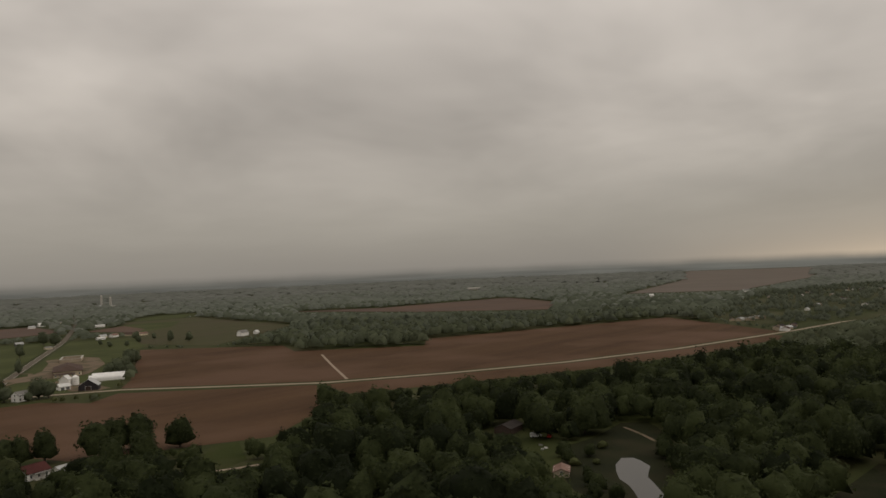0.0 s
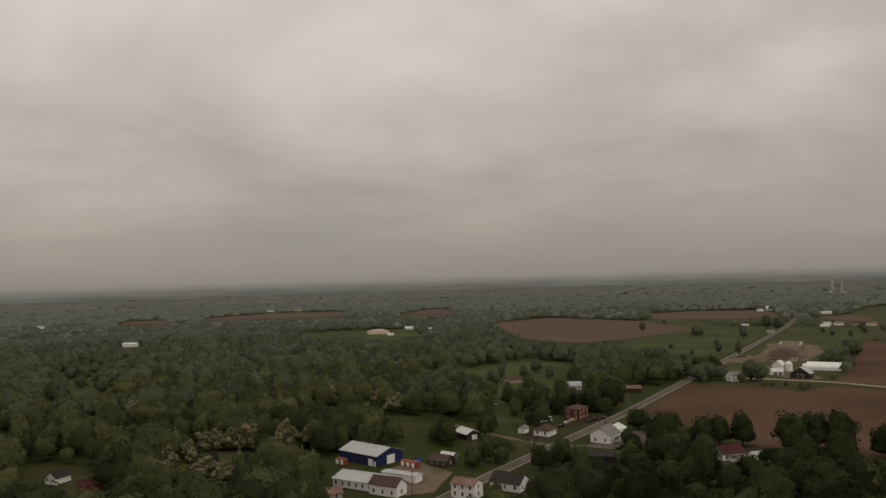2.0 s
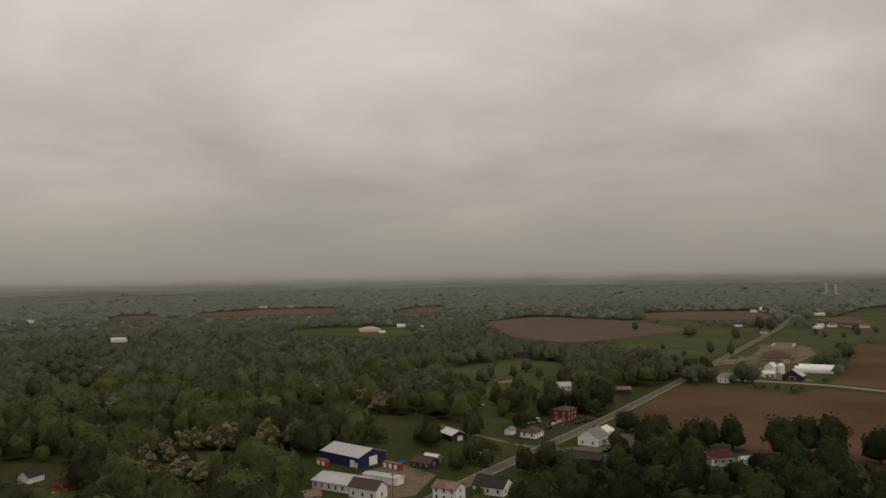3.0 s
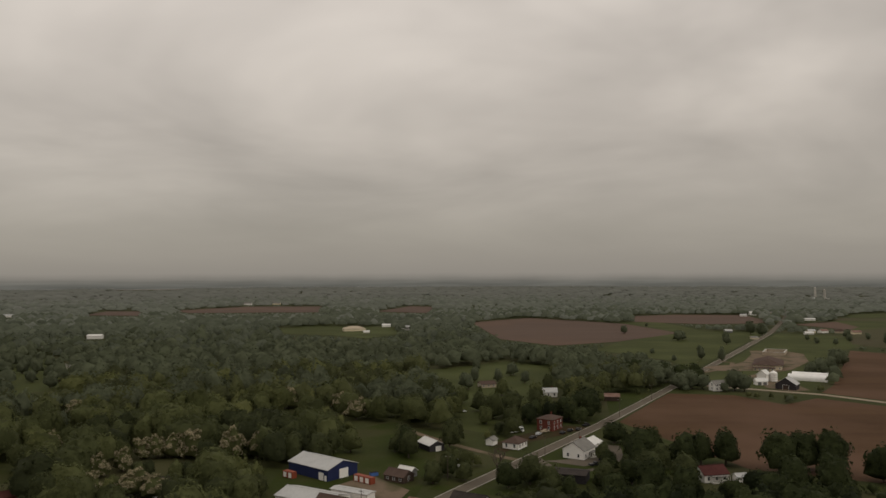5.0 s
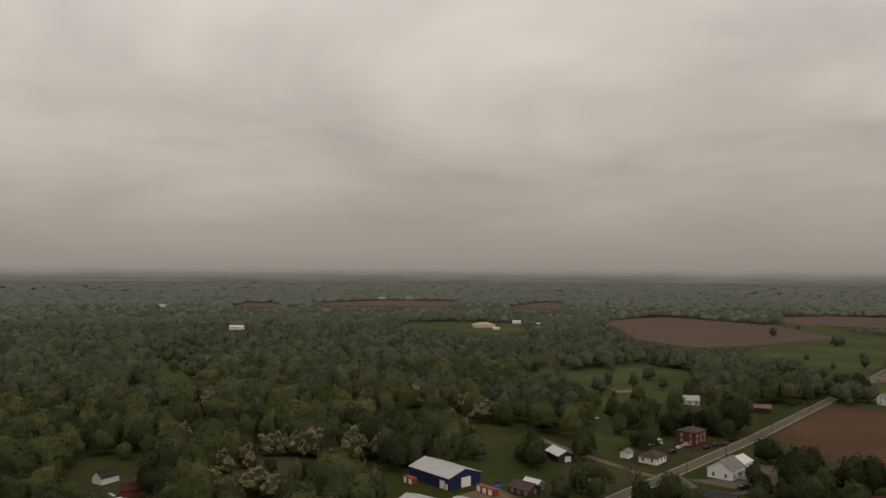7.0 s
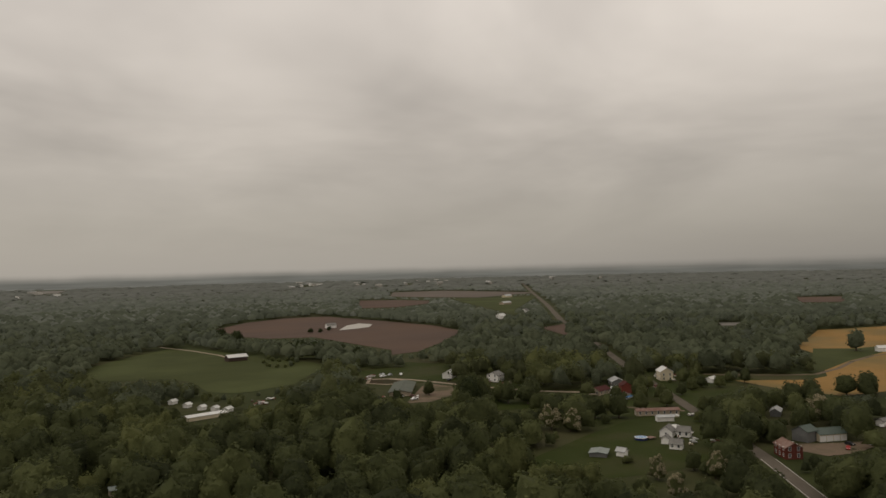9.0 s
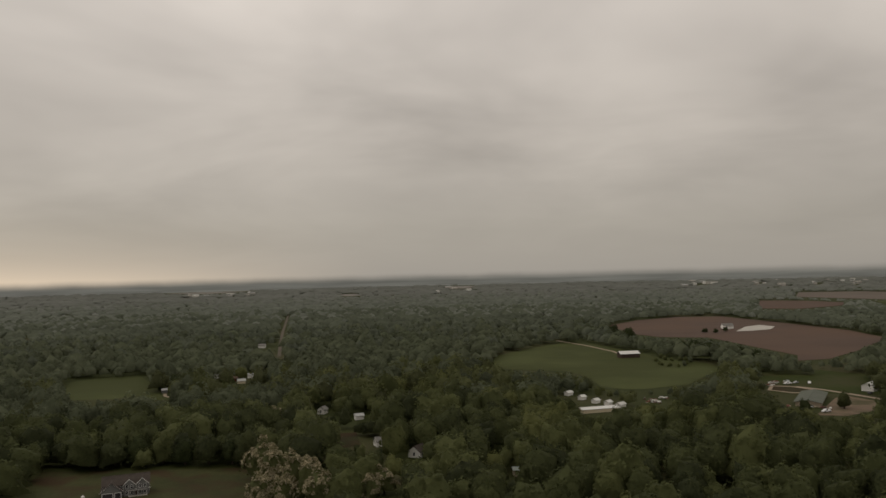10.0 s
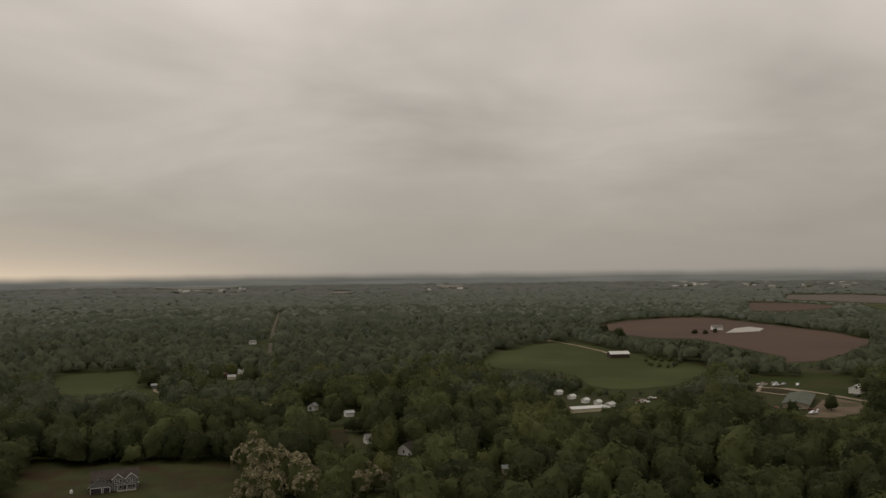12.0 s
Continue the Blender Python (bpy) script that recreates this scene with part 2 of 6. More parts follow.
DARKWALL = material("charcoal_boards", (0.030, 0.028, 0.030), (0.055, 0.050, 0.052), 0.3, 2, rough=0.8, bump=0.2)
REDPAINT = material("faded_red_paint", (0.15, 0.034, 0.024), (0.21, 0.055, 0.036), 0.3, 2, rough=0.6, bump=0.15)
ORANGE = material("orange_container_paint", (0.195, 0.0435, 0.021), (0.247, 0.0615, 0.03), 0.3, 2, rough=0.6, bump=0.15)
RUST = material("rusty_roofing", (0.13, 0.06, 0.042), (0.284, 0.206, 0.172), 0.25, 1.2, rough=0.8, bump=0.2)
REDROOF = material("maroon_shingles", (0.0595, 0.0221, 0.0204), (0.092, 0.036, 0.0312), 0.3, 2, bump=0.3)
BROWNROOF = material("brown_shingles", (0.0675, 0.045, 0.036), (0.1, 0.0704, 0.0576), 0.3, 2, bump=0.3)
GREYROOF = material("weathered_grey_shingles", (0.15, 0.145, 0.13), (0.24, 0.23, 0.21), 0.3, 2, bump=0.3)
UMBERROOF = material("dark_umber_shingles", (0.048, 0.040, 0.034), (0.084, 0.070, 0.060), 0.3, 2, bump=0.3)
DARKROOF = material("black_shingles", (0.0276, 0.024, 0.0221), (0.0575, 0.048, 0.0425), 0.3, 2, bump=0.3)
TINROOF = material("pale_galvanised_roof", (0.34, 0.34, 0.33), (0.45, 0.45, 0.435), 0.15, 1.2, rough=0.5, bump=0.1)
WHITEROOF = material("white_metal_roof", (0.54, 0.53, 0.50), (0.68, 0.67, 0.635), 0.15, 1.2, rough=0.5, bump=0.1)
GREENROOF = material("green_grey_roof", (0.16, 0.185, 0.165), (0.24, 0.265, 0.24), 0.2, 1.5, rough=0.6, bump=0.15)
SLATE = material("dull_olive_grey_roof", (0.09, 0.098, 0.078), (0.125, 0.134, 0.108), 0.2, 1.5, rough=0.75, bump=0.15)
MOSSROOF = material("dull_green_roof", (0.055, 0.075, 0.060), (0.085, 0.108, 0.088), 0.2, 1.5, rough=0.6, bump=0.15)
FILM = material("white_greenhouse_film", (0.70, 0.69, 0.66), (0.84, 0.83, 0.80), 0.1, 0.8, rough=0.5, bump=0.05)
TRIM = material("white_trim", (0.66, 0.65, 0.62), (0.78, 0.77, 0.74), 0.3, 2, rough=0.5, bump=0.05)
GLASS = glass("dark_window_glass")
RUBBER = material("black_rubber", (0.012, 0.012, 0.012), (0.025, 0.025, 0.025), 1, 5, bump=0.1)
STEEL = material("galvanised_steel", (0.42, 0.42, 0.41), (0.55, 0.55, 0.53), 0.2, 1.5, rough=0.4, metal=0.5, bump=0.05)
CONCRETE = material("pale_concrete", (0.36, 0.34, 0.30), (0.48, 0.455, 0.41), 0.1, 1, bump=0.15)
POOLWATER = material("blue_pool_water", (0.10, 0.20, 0.36), (0.14, 0.26, 0.44), 0.4, 2, rough=0.08, bump=0.03)
CAR_PAINTS = [material("car_paint_" + n, c, tuple(min(1, v * 1.1) for v in c), 0.3, 2, rough=0.3, bump=0.0) for n, c in
              (("white", (0.68, 0.68, 0.67)), ("silver", (0.36, 0.37, 0.38)), ("black", (0.016, 0.016, 0.018)), ("red", (0.28, 0.025, 0.02)), ("dark_blue", (0.025, 0.04, 0.10)), ("tan", (0.35, 0.29, 0.21)))]


# ---- mesh helpers ----
def mesh_of(name, verts, faces, mat=None, smooth=False):
    me = bpy.data.meshes.new(name)
    me.from_pydata(verts, [], faces)
    me.update()
    if mat:
        me.materials.append(mat)
    if smooth:
        me.shade_smooth()
    return me


def tri_mesh(name, verts, tris, mat, tones=None, normals=None):
    """A large mesh of triangles from arrays."""
    me = bpy.data.meshes.new(name)
    me.vertices.add(len(verts))
    me.vertices.foreach_set("co", np.ascontiguousarray(verts, dtype=np.float32).ravel())
    me.loops.add(len(tris) * 3)
    me.loops.foreach_set("vertex_index", np.ascontiguousarray(tris, dtype=np.int32).ravel())
    me.polygons.add(len(tris))
    me.polygons.foreach_set("loop_start", np.arange(0, len(tris) * 3, 3, dtype=np.int32))
    me.update(calc_edges=True)
    if tones is not None:
        me.attributes.new("tree_tone", "FLOAT", "POINT").data.foreach_set("value", np.ascontiguousarray(tones, dtype=np.float32))
    if normals is not None:
        me.attributes.new("custom_normal", "FLOAT_VECTOR", "POINT").data.foreach_set("vector", np.ascontiguousarray(normals, dtype=np.float32).ravel())
    me.materials.append(mat)
    return me


def part(name, data, material, parent, label=""):
    """One mesh object under a thing or a part; data is (verts, faces) or a mesh."""
    me = data if isinstance(data, bpy.types.Mesh) else mesh_of(name, data[0], data[1], material)
    ob = new(name, me)
    ob.parent = parent
    return tagged(ob, label)


def thing(name, m, label, category, group="", kind=""):
    ob = new(name)
    ob.empty_display_size = 0.5
    ob.matrix_world = m
    return tagged(ob, label, category, group, kind)


def box(cx, cy, z0, sx, sy, sz, into=None):
    """A box with its base at z0, added to (verts, faces)."""
    v, f = into if into else ([], [])
    n = len(v)
    for z in (z0, z0 + sz):
        for x, y in ((-1, -1), (1, -1), (1, 1), (-1, 1)):
            v.append((cx + x * sx / 2, cy + y * sy / 2, z))
    f += [tuple(n + k for k in q) for q in ((3, 2, 1, 0), (4, 5, 6, 7), (0, 1, 5, 4), (1, 2, 6, 5), (2, 3, 7, 6), (3, 0, 4, 7))]
    return v, f


def extrude(profile, x0, x1, into=None):
    """A closed profile of (y, z) pairs, swept along x."""
    v, f = into if into else ([], [])
    n, k = len(v), len(profile)
    v += [(x0, y, z) for y, z in profile] + [(x1, y, z) for y, z in profile]
    f += [tuple(n + i for i in range(k)), tuple(n + k + i for i in reversed(range(k)))]
    f += [(n + i, n + k + i, n + k + (i + 1) % k, n + (i + 1) % k) for i in range(k)]
    return v, f


def tube(r0, r1, h, sides=12, z0=0.0, cx=0.0, cy=0.0, into=None, cap=0.0):
    v, f = into if into else ([], [])
    n = len(v)
    for r, z in ((r0, z0), (r1, z0 + h)):
        v += [(cx + r * math.cos(2 * math.pi * i / sides), cy + r * math.sin(2 * math.pi * i / sides), z) for i in range(sides)]
    f += [(n + i, n + (i + 1) % sides, n + sides + (i + 1) % sides, n + sides + i) for i in range(sides)]
    f.append(tuple(n + i for i in reversed(range(sides))))
    if cap:
        v.append((cx, cy, z0 + h + cap))
        f += [(n + sides + i, n + sides + (i + 1) % sides, n + 2 * sides) for i in range(sides)]
    else:
        f.append(tuple(n + sides + i for i in range(sides)))
    return v, f


# ---- ground, fields, water, roads ----
def disc(radius, rings, sides):
    v, f = [(0, 0, 0)], []
    for k in range(1, rings + 1):
        r = radius * (k / rings) ** 2
        v += [(r * math.cos(2 * math.pi * i / sides), r * math.sin(2 * math.pi * i / sides), 0) for i in range(sides)]
    f += [(0, 1 + i, 1 + (i + 1) % sides) for i in range(sides)]
    for k in range(rings - 1):
        a, b = 1 + k * sides, 1 + (k + 1) * sides
        f += [(a + i, b + i, b + (i + 1) % sides, a + (i + 1) % sides) for i in range(sides)]
    return v, f


ground = new("ground", mesh_of("ground", *disc(4950, 12, 96), GRASS))
tagged(ground, "dull green grassland under the woods and fields", "ground", kind="structure")

OPEN = []  # polygons where no wood grows


def field(name, pts, mat, label, z=0.06, open_ground=True):
    me = mesh_of(name, [(x, y, z) for x, y in pts], [tuple(range(len(pts)))], mat)
    bm = bmesh.new()
    bm.from_mesh(me)
    bmesh.ops.triangulate(bm, faces=bm.faces)
    for fc in bm.faces:
        if fc.normal.z < 0:
            fc.normal_flip()
    bm.to_mesh(me)
    bm.free()
    if open_ground:
        OPEN.append(pts)
    return tagged(new(name, me), label, name.split("_")[-1], kind="structure")


ROADS = []


def road(name, pts, width, mat, label, z=0.12, clear=5.0, sight=True):
    v, f = [], []
    for k, (x, y) in enumerate(pts):
        a, b = Vector(pts[max(k - 1, 0)]), Vector(pts[min(k + 1, len(pts) - 1)])
        d = (b - a).normalized()
        for s in (-1, 1):
            v.append((x - d.y * s * width / 2, y + d.x * s * width / 2, z))
            v.append((x - d.y * s * (width / 2 + 0.3), y + d.x * s * (width / 2 + 0.3), z - 0.14))
        if k:
            n = 4 * (k - 1)
            f += [(n, n + 4, n + 6, n + 2), (n + 1, n + 5, n + 4, n), (n + 2, n + 6, n + 7, n + 3)]
    ROADS.append((pts, width / 2 + clear, sight))
    me = mesh_of(name, v, f, mat)
    bm = bmesh.new()
    bm.from_mesh(me)
    bmesh.ops.recalc_face_normals(bm, faces=bm.faces)
    for fc in bm.faces:
        if fc.normal.z < 0:
            fc.normal_flip()
    bm.to_mesh(me)
    bm.free()
    return tagged(new(name, me), label, name.split("_")[-1], kind="structure")


MAIN = [(-2140, -2830), (-1360, -1735), (-1003, -1228), (-753, -885), (-595, -648), (-452, -440), (-288, -190), (-250, -139), (3, 295), (86, 428), (163, 562), (228, 676), (457, 1083), (560, 1290), (665, 1503), (819, 1865)]
ROAD_LABEL = "worn pale asphalt country road between woods and houses"
road("main_road", MAIN[:4], 9.0, ASPHALT, ROAD_LABEL, clear=9)
road("main_road", MAIN[3:5] + [(-500, -510)], 6.5, ASPHALT, ROAD_LABEL, clear=1, sight=False)
road("main_road", [(-500, -510), MAIN[5]], 6.5, ASPHALT, ROAD_LABEL, clear=2)
road("main_road", MAIN[5:7], 6.5, ASPHALT, ROAD_LABEL, clear=1, sight=False)
road("main_road", MAIN[6:8] + [(-222, -92)], 6.5, ASPHALT, ROAD_LABEL, clear=2)
road("main_road", [(-222, -92), (-60, 187)], 6.5, ASPHALT, ROAD_LABEL, clear=1, sight=False)
road("main_road", [(-60, 187)] + MAIN[8:], 7.0, ASPHALT, ROAD_LABEL, clear=3)
for _s in (-1, 1):
    for _line, _w in (([(-288, -190), (-250, -139), (-222, -92)], 3.05), ([(-222, -92), (-60, 187)], 3.05), ([(-60, 187)] + MAIN[8:13], 3.25)):
        _off = []
        for _k, (_x, _y) in enumerate(_line):
            _d = (Vector(_line[min(_k + 1, len(_line) - 1)]) - Vector(_line[max(_k - 1, 0)])).normalized()
            _off.append((_x - _d.y * _s * _w, _y + _d.x * _s * _w))
        road("edge_line", _off, 0.16, CONCRETE, "faded pale edge line on the country road", z=0.155, clear=0, sight=False)
GRAVEL_LINE = [(190, 580), (228, 555), (262, 532), (310, 467), (356, 409), (440, 350), (530, 300), (652, 253), (844, 208), (1098, 164), (1700, 80)]
road("gravel_road", GRAVEL_LINE, 5.6, GRAVEL, "pale gravel road between the tilled fields", clear=4)
road("field_lane", [(378, 405), (430, 480), (489, 563)], 2.2, SAND, "narrow pale farm lane across tilled soil", clear=3)
road("side_street", [(32, 347), (22, 356), (5, 377), (-10, 397), (-25, 421)], 3.6, YARD, "narrow grey side street between lawns", clear=4)
road("farm_drive", [(-463, -372), (-481, -351), (-500, -334), (-521, -320), (-561, -327), (-606, -343), (-650, -352), (-700, -350), (-760, -345)], 3.5, YARD, "pale curving farm drive through wheat", z=0.2, clear=3)
road("far_road", [(140, -813), (164, -965), (198, -1197), (228, -1417), (262, -1660)], 3.4, ASPHALT, "grey road running into far woods", clear=8)

field("near_tilled_field", [(98, 436), (156, 540), (199, 531), (217, 492), (250, 517), (347, 405), (283, 322), (215, 285), (130, 330)], SOIL, "reddish brown tilled field beside the road")
field("wide_tilled_field", [(264, 540), (290, 575), (432, 822), (438, 834), (537, 688), (500, 621), (593, 515), (654, 565), (1006, 421), (906, 297), (835, 216), (652, 261), (530, 308), (442, 358), (360, 417)], SOIL, "wide reddish brown tilled field beyond the gravel road")
field("gravelside_tilled_field", [(350, 402), (436, 343), (528, 292), (650, 246), (800, 212), (780, 190), (640, 215), (500, 260), (400, 310), (330, 350)], SOIL, "brown tilled strip before the wood", z=0.05)
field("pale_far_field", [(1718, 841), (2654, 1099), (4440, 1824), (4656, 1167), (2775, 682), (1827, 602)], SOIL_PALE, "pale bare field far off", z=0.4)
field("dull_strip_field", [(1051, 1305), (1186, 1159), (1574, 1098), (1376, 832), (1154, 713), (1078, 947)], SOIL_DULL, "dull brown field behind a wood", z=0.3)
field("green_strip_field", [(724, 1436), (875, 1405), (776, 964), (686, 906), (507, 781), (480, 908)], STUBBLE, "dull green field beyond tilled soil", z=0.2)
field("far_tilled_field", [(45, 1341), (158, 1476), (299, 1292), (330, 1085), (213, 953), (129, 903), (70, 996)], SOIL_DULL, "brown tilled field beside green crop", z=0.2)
field("green_crop_field", [(295, 1321), (368, 1335), (380, 1138), (448, 1080), (218, 676), (215, 745), (165, 849), (217, 953), (333, 1092)], CROP, "bright green crop field beside the road", z=0.2)
field("roadside_green_field", [(466, 1080), (560, 980), (430, 832), (290, 590), (258, 545), (195, 582), (232, 668)], CROP, "green grass round the farm buildings", z=0.1)
field("far_green_field", [(757, 1440), (855, 1438), (980, 1560), (905, 1585), (800, 1545)], CROP, "green field far off", z=0.3)
field("far_green_field", [(645, 1310), (690, 1360), (790, 1330), (690, 1190), (600, 1130)], CROP, "green field beside a far road", z=0.26)
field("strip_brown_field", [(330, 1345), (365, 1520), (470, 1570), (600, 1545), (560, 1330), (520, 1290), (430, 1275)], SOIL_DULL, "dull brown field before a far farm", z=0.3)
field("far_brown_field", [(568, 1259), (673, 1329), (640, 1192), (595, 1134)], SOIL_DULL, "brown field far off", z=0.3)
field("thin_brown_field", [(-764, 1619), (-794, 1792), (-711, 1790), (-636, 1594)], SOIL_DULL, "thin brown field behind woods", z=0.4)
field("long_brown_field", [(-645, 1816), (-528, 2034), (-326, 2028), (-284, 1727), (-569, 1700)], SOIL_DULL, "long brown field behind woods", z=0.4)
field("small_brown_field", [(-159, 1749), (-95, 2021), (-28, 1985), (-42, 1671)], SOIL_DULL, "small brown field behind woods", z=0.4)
field("woodland_green_field", [(-271, 1208), (-207, 1259), (-85, 1230), (-66, 1072), (-107, 1010), (-153, 1060), (-228, 1090)], CROP, "green field among woods", z=0.3)
field("village_lawn", [(-19, 671), (57, 742), (92, 698), (84, 563), (52, 500), (19, 407), (2, 422), (6, 538)], CROP, "mown lawn with single trees behind houses", z=0.08)
field("barn_lawn", [(-58, 407), (-30, 440), (-7, 375), (-5, 345), (-12, 290), (-30, 268), (-62, 264), (-72, 300), (-72, 330), (-58, 345)], LAWN, "mown lawn round the blue barn", z=0.05)
field("roadside_lawn", [(-8, 300), (30, 345), (60, 395), (95, 445), (110, 530), (150, 548), (90, 430), (130, 350), (100, 325), (60, 300), (20, 290)], LAWN, "mown lawn between houses and road", z=0.04)
field("wheat_field", [(-835, -521), (-953, -489), (-826, -402), (-826, -354), (-1053, -453), (-1095, -366), (-919, -302), (-899, -258), (-848, -254), (-825, -290), (-742, -285), (-589, -250), (-519, -245), (-453, -257), (-448, -296), (-455, -338), (-495, -308), (-520, -310), (-632, -392), (-660, -430)], WHEAT, "ripe orange wheat field round a farm", z=0.1)
field("farm_green_patch", [(-665, -416), (-690, -392), (-732, -386), (-678, -359), (-606, -346), (-550, -329), (-521, -323)], CROP, "green patch in the wheat", z=0.16)
field("south_tilled_field", [(-300, -1124), (-372, -1225), (-458, -1280), (-530, -1263), (-550, -1074), (-560, -938), (-540, -828), (-446, -722), (-376, -655), (-345, -650), (-365, -690), (-362, -768), (-359, -890), (-308, -916), (-289, -971)], SOIL_DULL, "reddish brown tilled field with a farm", z=0.2)
field("farther_tilled_field", [(-832, -1792), (-691, -1460), (-752, -1422), (-874, -1498), (-947, -1603), (-913, -1732)], SOIL_DULL, "brown tilled field far off", z=0.4)
field("tan_far_field", [(-1179, -2259), (-1010, -1948), (-1052, -1783), (-1110, -1644), (-1397, -1752), (-1352, -2207)], SOIL_PALE, "tan field far off", z=0.4)
field("farm_far_green_field", [(-1021, -1629), (-1229, -1550), (-847, -1130), (-760, -1000)], CROP, "green field beside a far road", z=0.4)
field("roadside_tilled_field", [(-700, -812), (-660, -760), (-582, -662), (-640, -790)], SOIL_DULL, "small brown tilled field", z=0.3)
field("south_green_field", [(-75, -702), (-88, -759), (-131, -820), (-184, -878), (-208, -853), (-227, -768), (-238, -704), (-262, -651), (-260, -609), (-226, -566), (-203, -533), (-164, -517), (-151, -519), (-139, -537), (-141, -591), (-132, -627), (-107, -635), (-84, -650)], CROP, "green crop field before a far wood", z=0.2)
road("field_track", [(-178, -905), (-198, -835), (-210, -768), (-210, -726)], 3.0, SAND, "pale track along a green field", z=0.26, clear=2)
field("paddock_lawn", [(-275, -580), (-335, -540), (-300, -470), (-240, -480)], LAWN, "green paddock beside the riding arena", z=0.12)
field("pool_lawn", [(-195, -236), (-211, -252), (-269, -275), (-320, -290), (-315, -243), (-276, -206), (-247, -200), (-216, -206)], LAWN, "mown lawn round a pool and sheds", z=0.08)
field("trailer_lawn", [(-358, -379), (-389, -371), (-395, -314), (-332, -256), (-314, -257), (-303, -315)], LAWN, "worn lawn round trailers and sheds", z=0.05)
field("yellow_house_lawn", [(-424, -388), (-459, -386), (-473, -330), (-395, -304), (-385, -330)], LAWN, "lawn round a tall cream house", z=0.075)
field("house_lawn", [(-311, -462), (-338, -414), (-282, -342), (-258, -354), (-266, -386)], LAWN, "rough lawn before a white house", z=0.05)
field("farm_paddock", [(-326, -595), (-348, -555), (-305, -464), (-273, -495)], LAWN, "green paddock beside a pale track", z=0.09)
field("rough_meadow", [(-615, -205), (-500, -126), (-432, -67), (-478, -34), (-515, -101), (-627, -182)], GRASS, "rough green meadow among trees", z=0.08)
field("upper_lawn", [(-455, -235), (-502, -169), (-471, -136), (-400, -90), (-375, -128), (-390, -180)], LAWN, "lawn with a white fence behind houses", z=0.07)
field("scrap_yard", [(-322, -86), (-334, -70), (-326, -50), (-318, -36), (-328, -14), (-322, 6), (-296, 8), (-262, -61)], GRASS, "rough grass yard strewn with scrap", z=0.05)
field("scrap_dirt", [(-306, -76), (-310, -60), (-302, -34), (-306, -8), (-290, -6), (-280, -40), (-284, -66)], DIRT, "trodden bare dirt among scrap", z=0.09, open_ground=False)
field("house_dirt_yard", [(-424, -139), (-438, -131), (-424, -119), (-402, -118), (-400, -130)], DIRT, "bare brown dirt yard behind a white house", z=0.10)
field("wood_house_lawn", [(42, -400), (30, -402), (26, -372), (36, -362)], DIRT, "bare dirt drive and lawn in the wood", z=0.06)
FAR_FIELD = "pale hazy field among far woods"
field("distant_field", [(1417, -4430), (1066, -4108), (922, -4600), (1200, -4700)], HAZED_FIELD, FAR_FIELD, z=0.6)
field("distant_field", [(-224, -4700), (-192, -3905), (-313, -3970), (-420, -4600)], HAZED_FIELD, FAR_FIELD, z=0.6)
field("distant_field", [(305, -3390), (262, -3032), (187, -3075), (216, -3345)], HAZED_FIELD, FAR_FIELD, z=0.6)
field("distant_field", [(-1853, 4287), (-1504, 4417), (-1570, 4610), (-1930, 4460)], HAZED_FIELD, FAR_FIELD, z=0.6)
field("distant_field", [(-3630, -1460), (-3043, -1203), (-2927, -881), (-3248, -956), (-3641, -1114)], HAZED_FIELD, FAR_FIELD, z=0.6)
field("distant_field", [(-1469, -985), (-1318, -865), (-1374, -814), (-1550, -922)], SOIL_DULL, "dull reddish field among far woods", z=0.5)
field("distant_field", [(-848, -672), (-812, -638), (-832, -619), (-870, -651)], HAZED_FIELD, "small pale clearing in the woods", z=0.4)
field("east_lawn", [(-339, 5), (-375, 40), (-318, 40), (-300, 11)], LAWN, "lawn beside a dark-roofed house", z=0.06)
field("woodland_clearing", [(276, -596), (289, -650), (271, -669), (236, -669), (211, -622), (200, -582), (170, -540), (178, -534), (204, -562), (215, -548), (244, -548)], CROP, "green clearing in the wood", z=0.1)
road("clearing_path", [(184, -566), (180, -554), (172, -544), (168, -534)], 2.0, SAND, "pale path into a green clearing", z=0.16, clear=1)
field("house_lot_lawn", [(168, -336), (112, -334), (98, -250), (150, -255)], LOT, "new lawn round a large grey house", z=0.06)
field("house_lot_dirt", [(112, -334), (70, -331), (58, -250), (98, -250)], LOT, "bare brown dirt lot with patchy grass", z=0.06)
field("pond_bank", [(237, 127), (273, 144), (294, 142), (330, 146), (340, 136), (317, 114), (285, 103), (247, 80), (222, 64), (204, 75), (214, 105)], BANK, "grassy bank round a pond", z=0.04)
field("pond_water", [(246, 105), (255, 110), (266, 113), (269, 109), (266, 104), (260, 97), (252, 94), (245, 91), (238, 85), (233, 81), (228, 77), (223, 73), (212, 66), (212, 76), (217, 81), (225, 87), (231, 92), (237, 99)], WATER, "still pond reflecting the grey sky", z=0.10)
field("lane_meadow", [(160, 268), (186, 296), (198, 290), (178, 255), (160, 250)], LAWN, "small grass meadow at the wood's edge", z=0.05)
road("meadow_lane", [(152, 254), (168, 246), (176, 243)], 2.2, SAND, "narrow pale lane at the wood's edge", z=0.10, clear=2)
field("corner_meadow", [(253, 28), (309, 24), (300, 4), (250, 8)], BANK, "grass meadow at the wood's edge", z=0.05)
field("woodside_lawn", [(-223, 324), (-212, 334), (-188, 330), (-177, 313), (-192, 300), (-210, 301)], LAWN, "grass clearing beside sheds in the wood", z=0.06)
field("town_ground", [(1035, 370), (1657, 507), (2167, 356), (1060, 157), (883, 219)], GRASS, "grassy town ground with houses and trees", z=0.2)
field("west_clearing", [(-429, 747), (-438, 827), (-346, 702), (-287, 566), (-309, 540)], CROP, "rough green clearing in the wood", z=0.1)
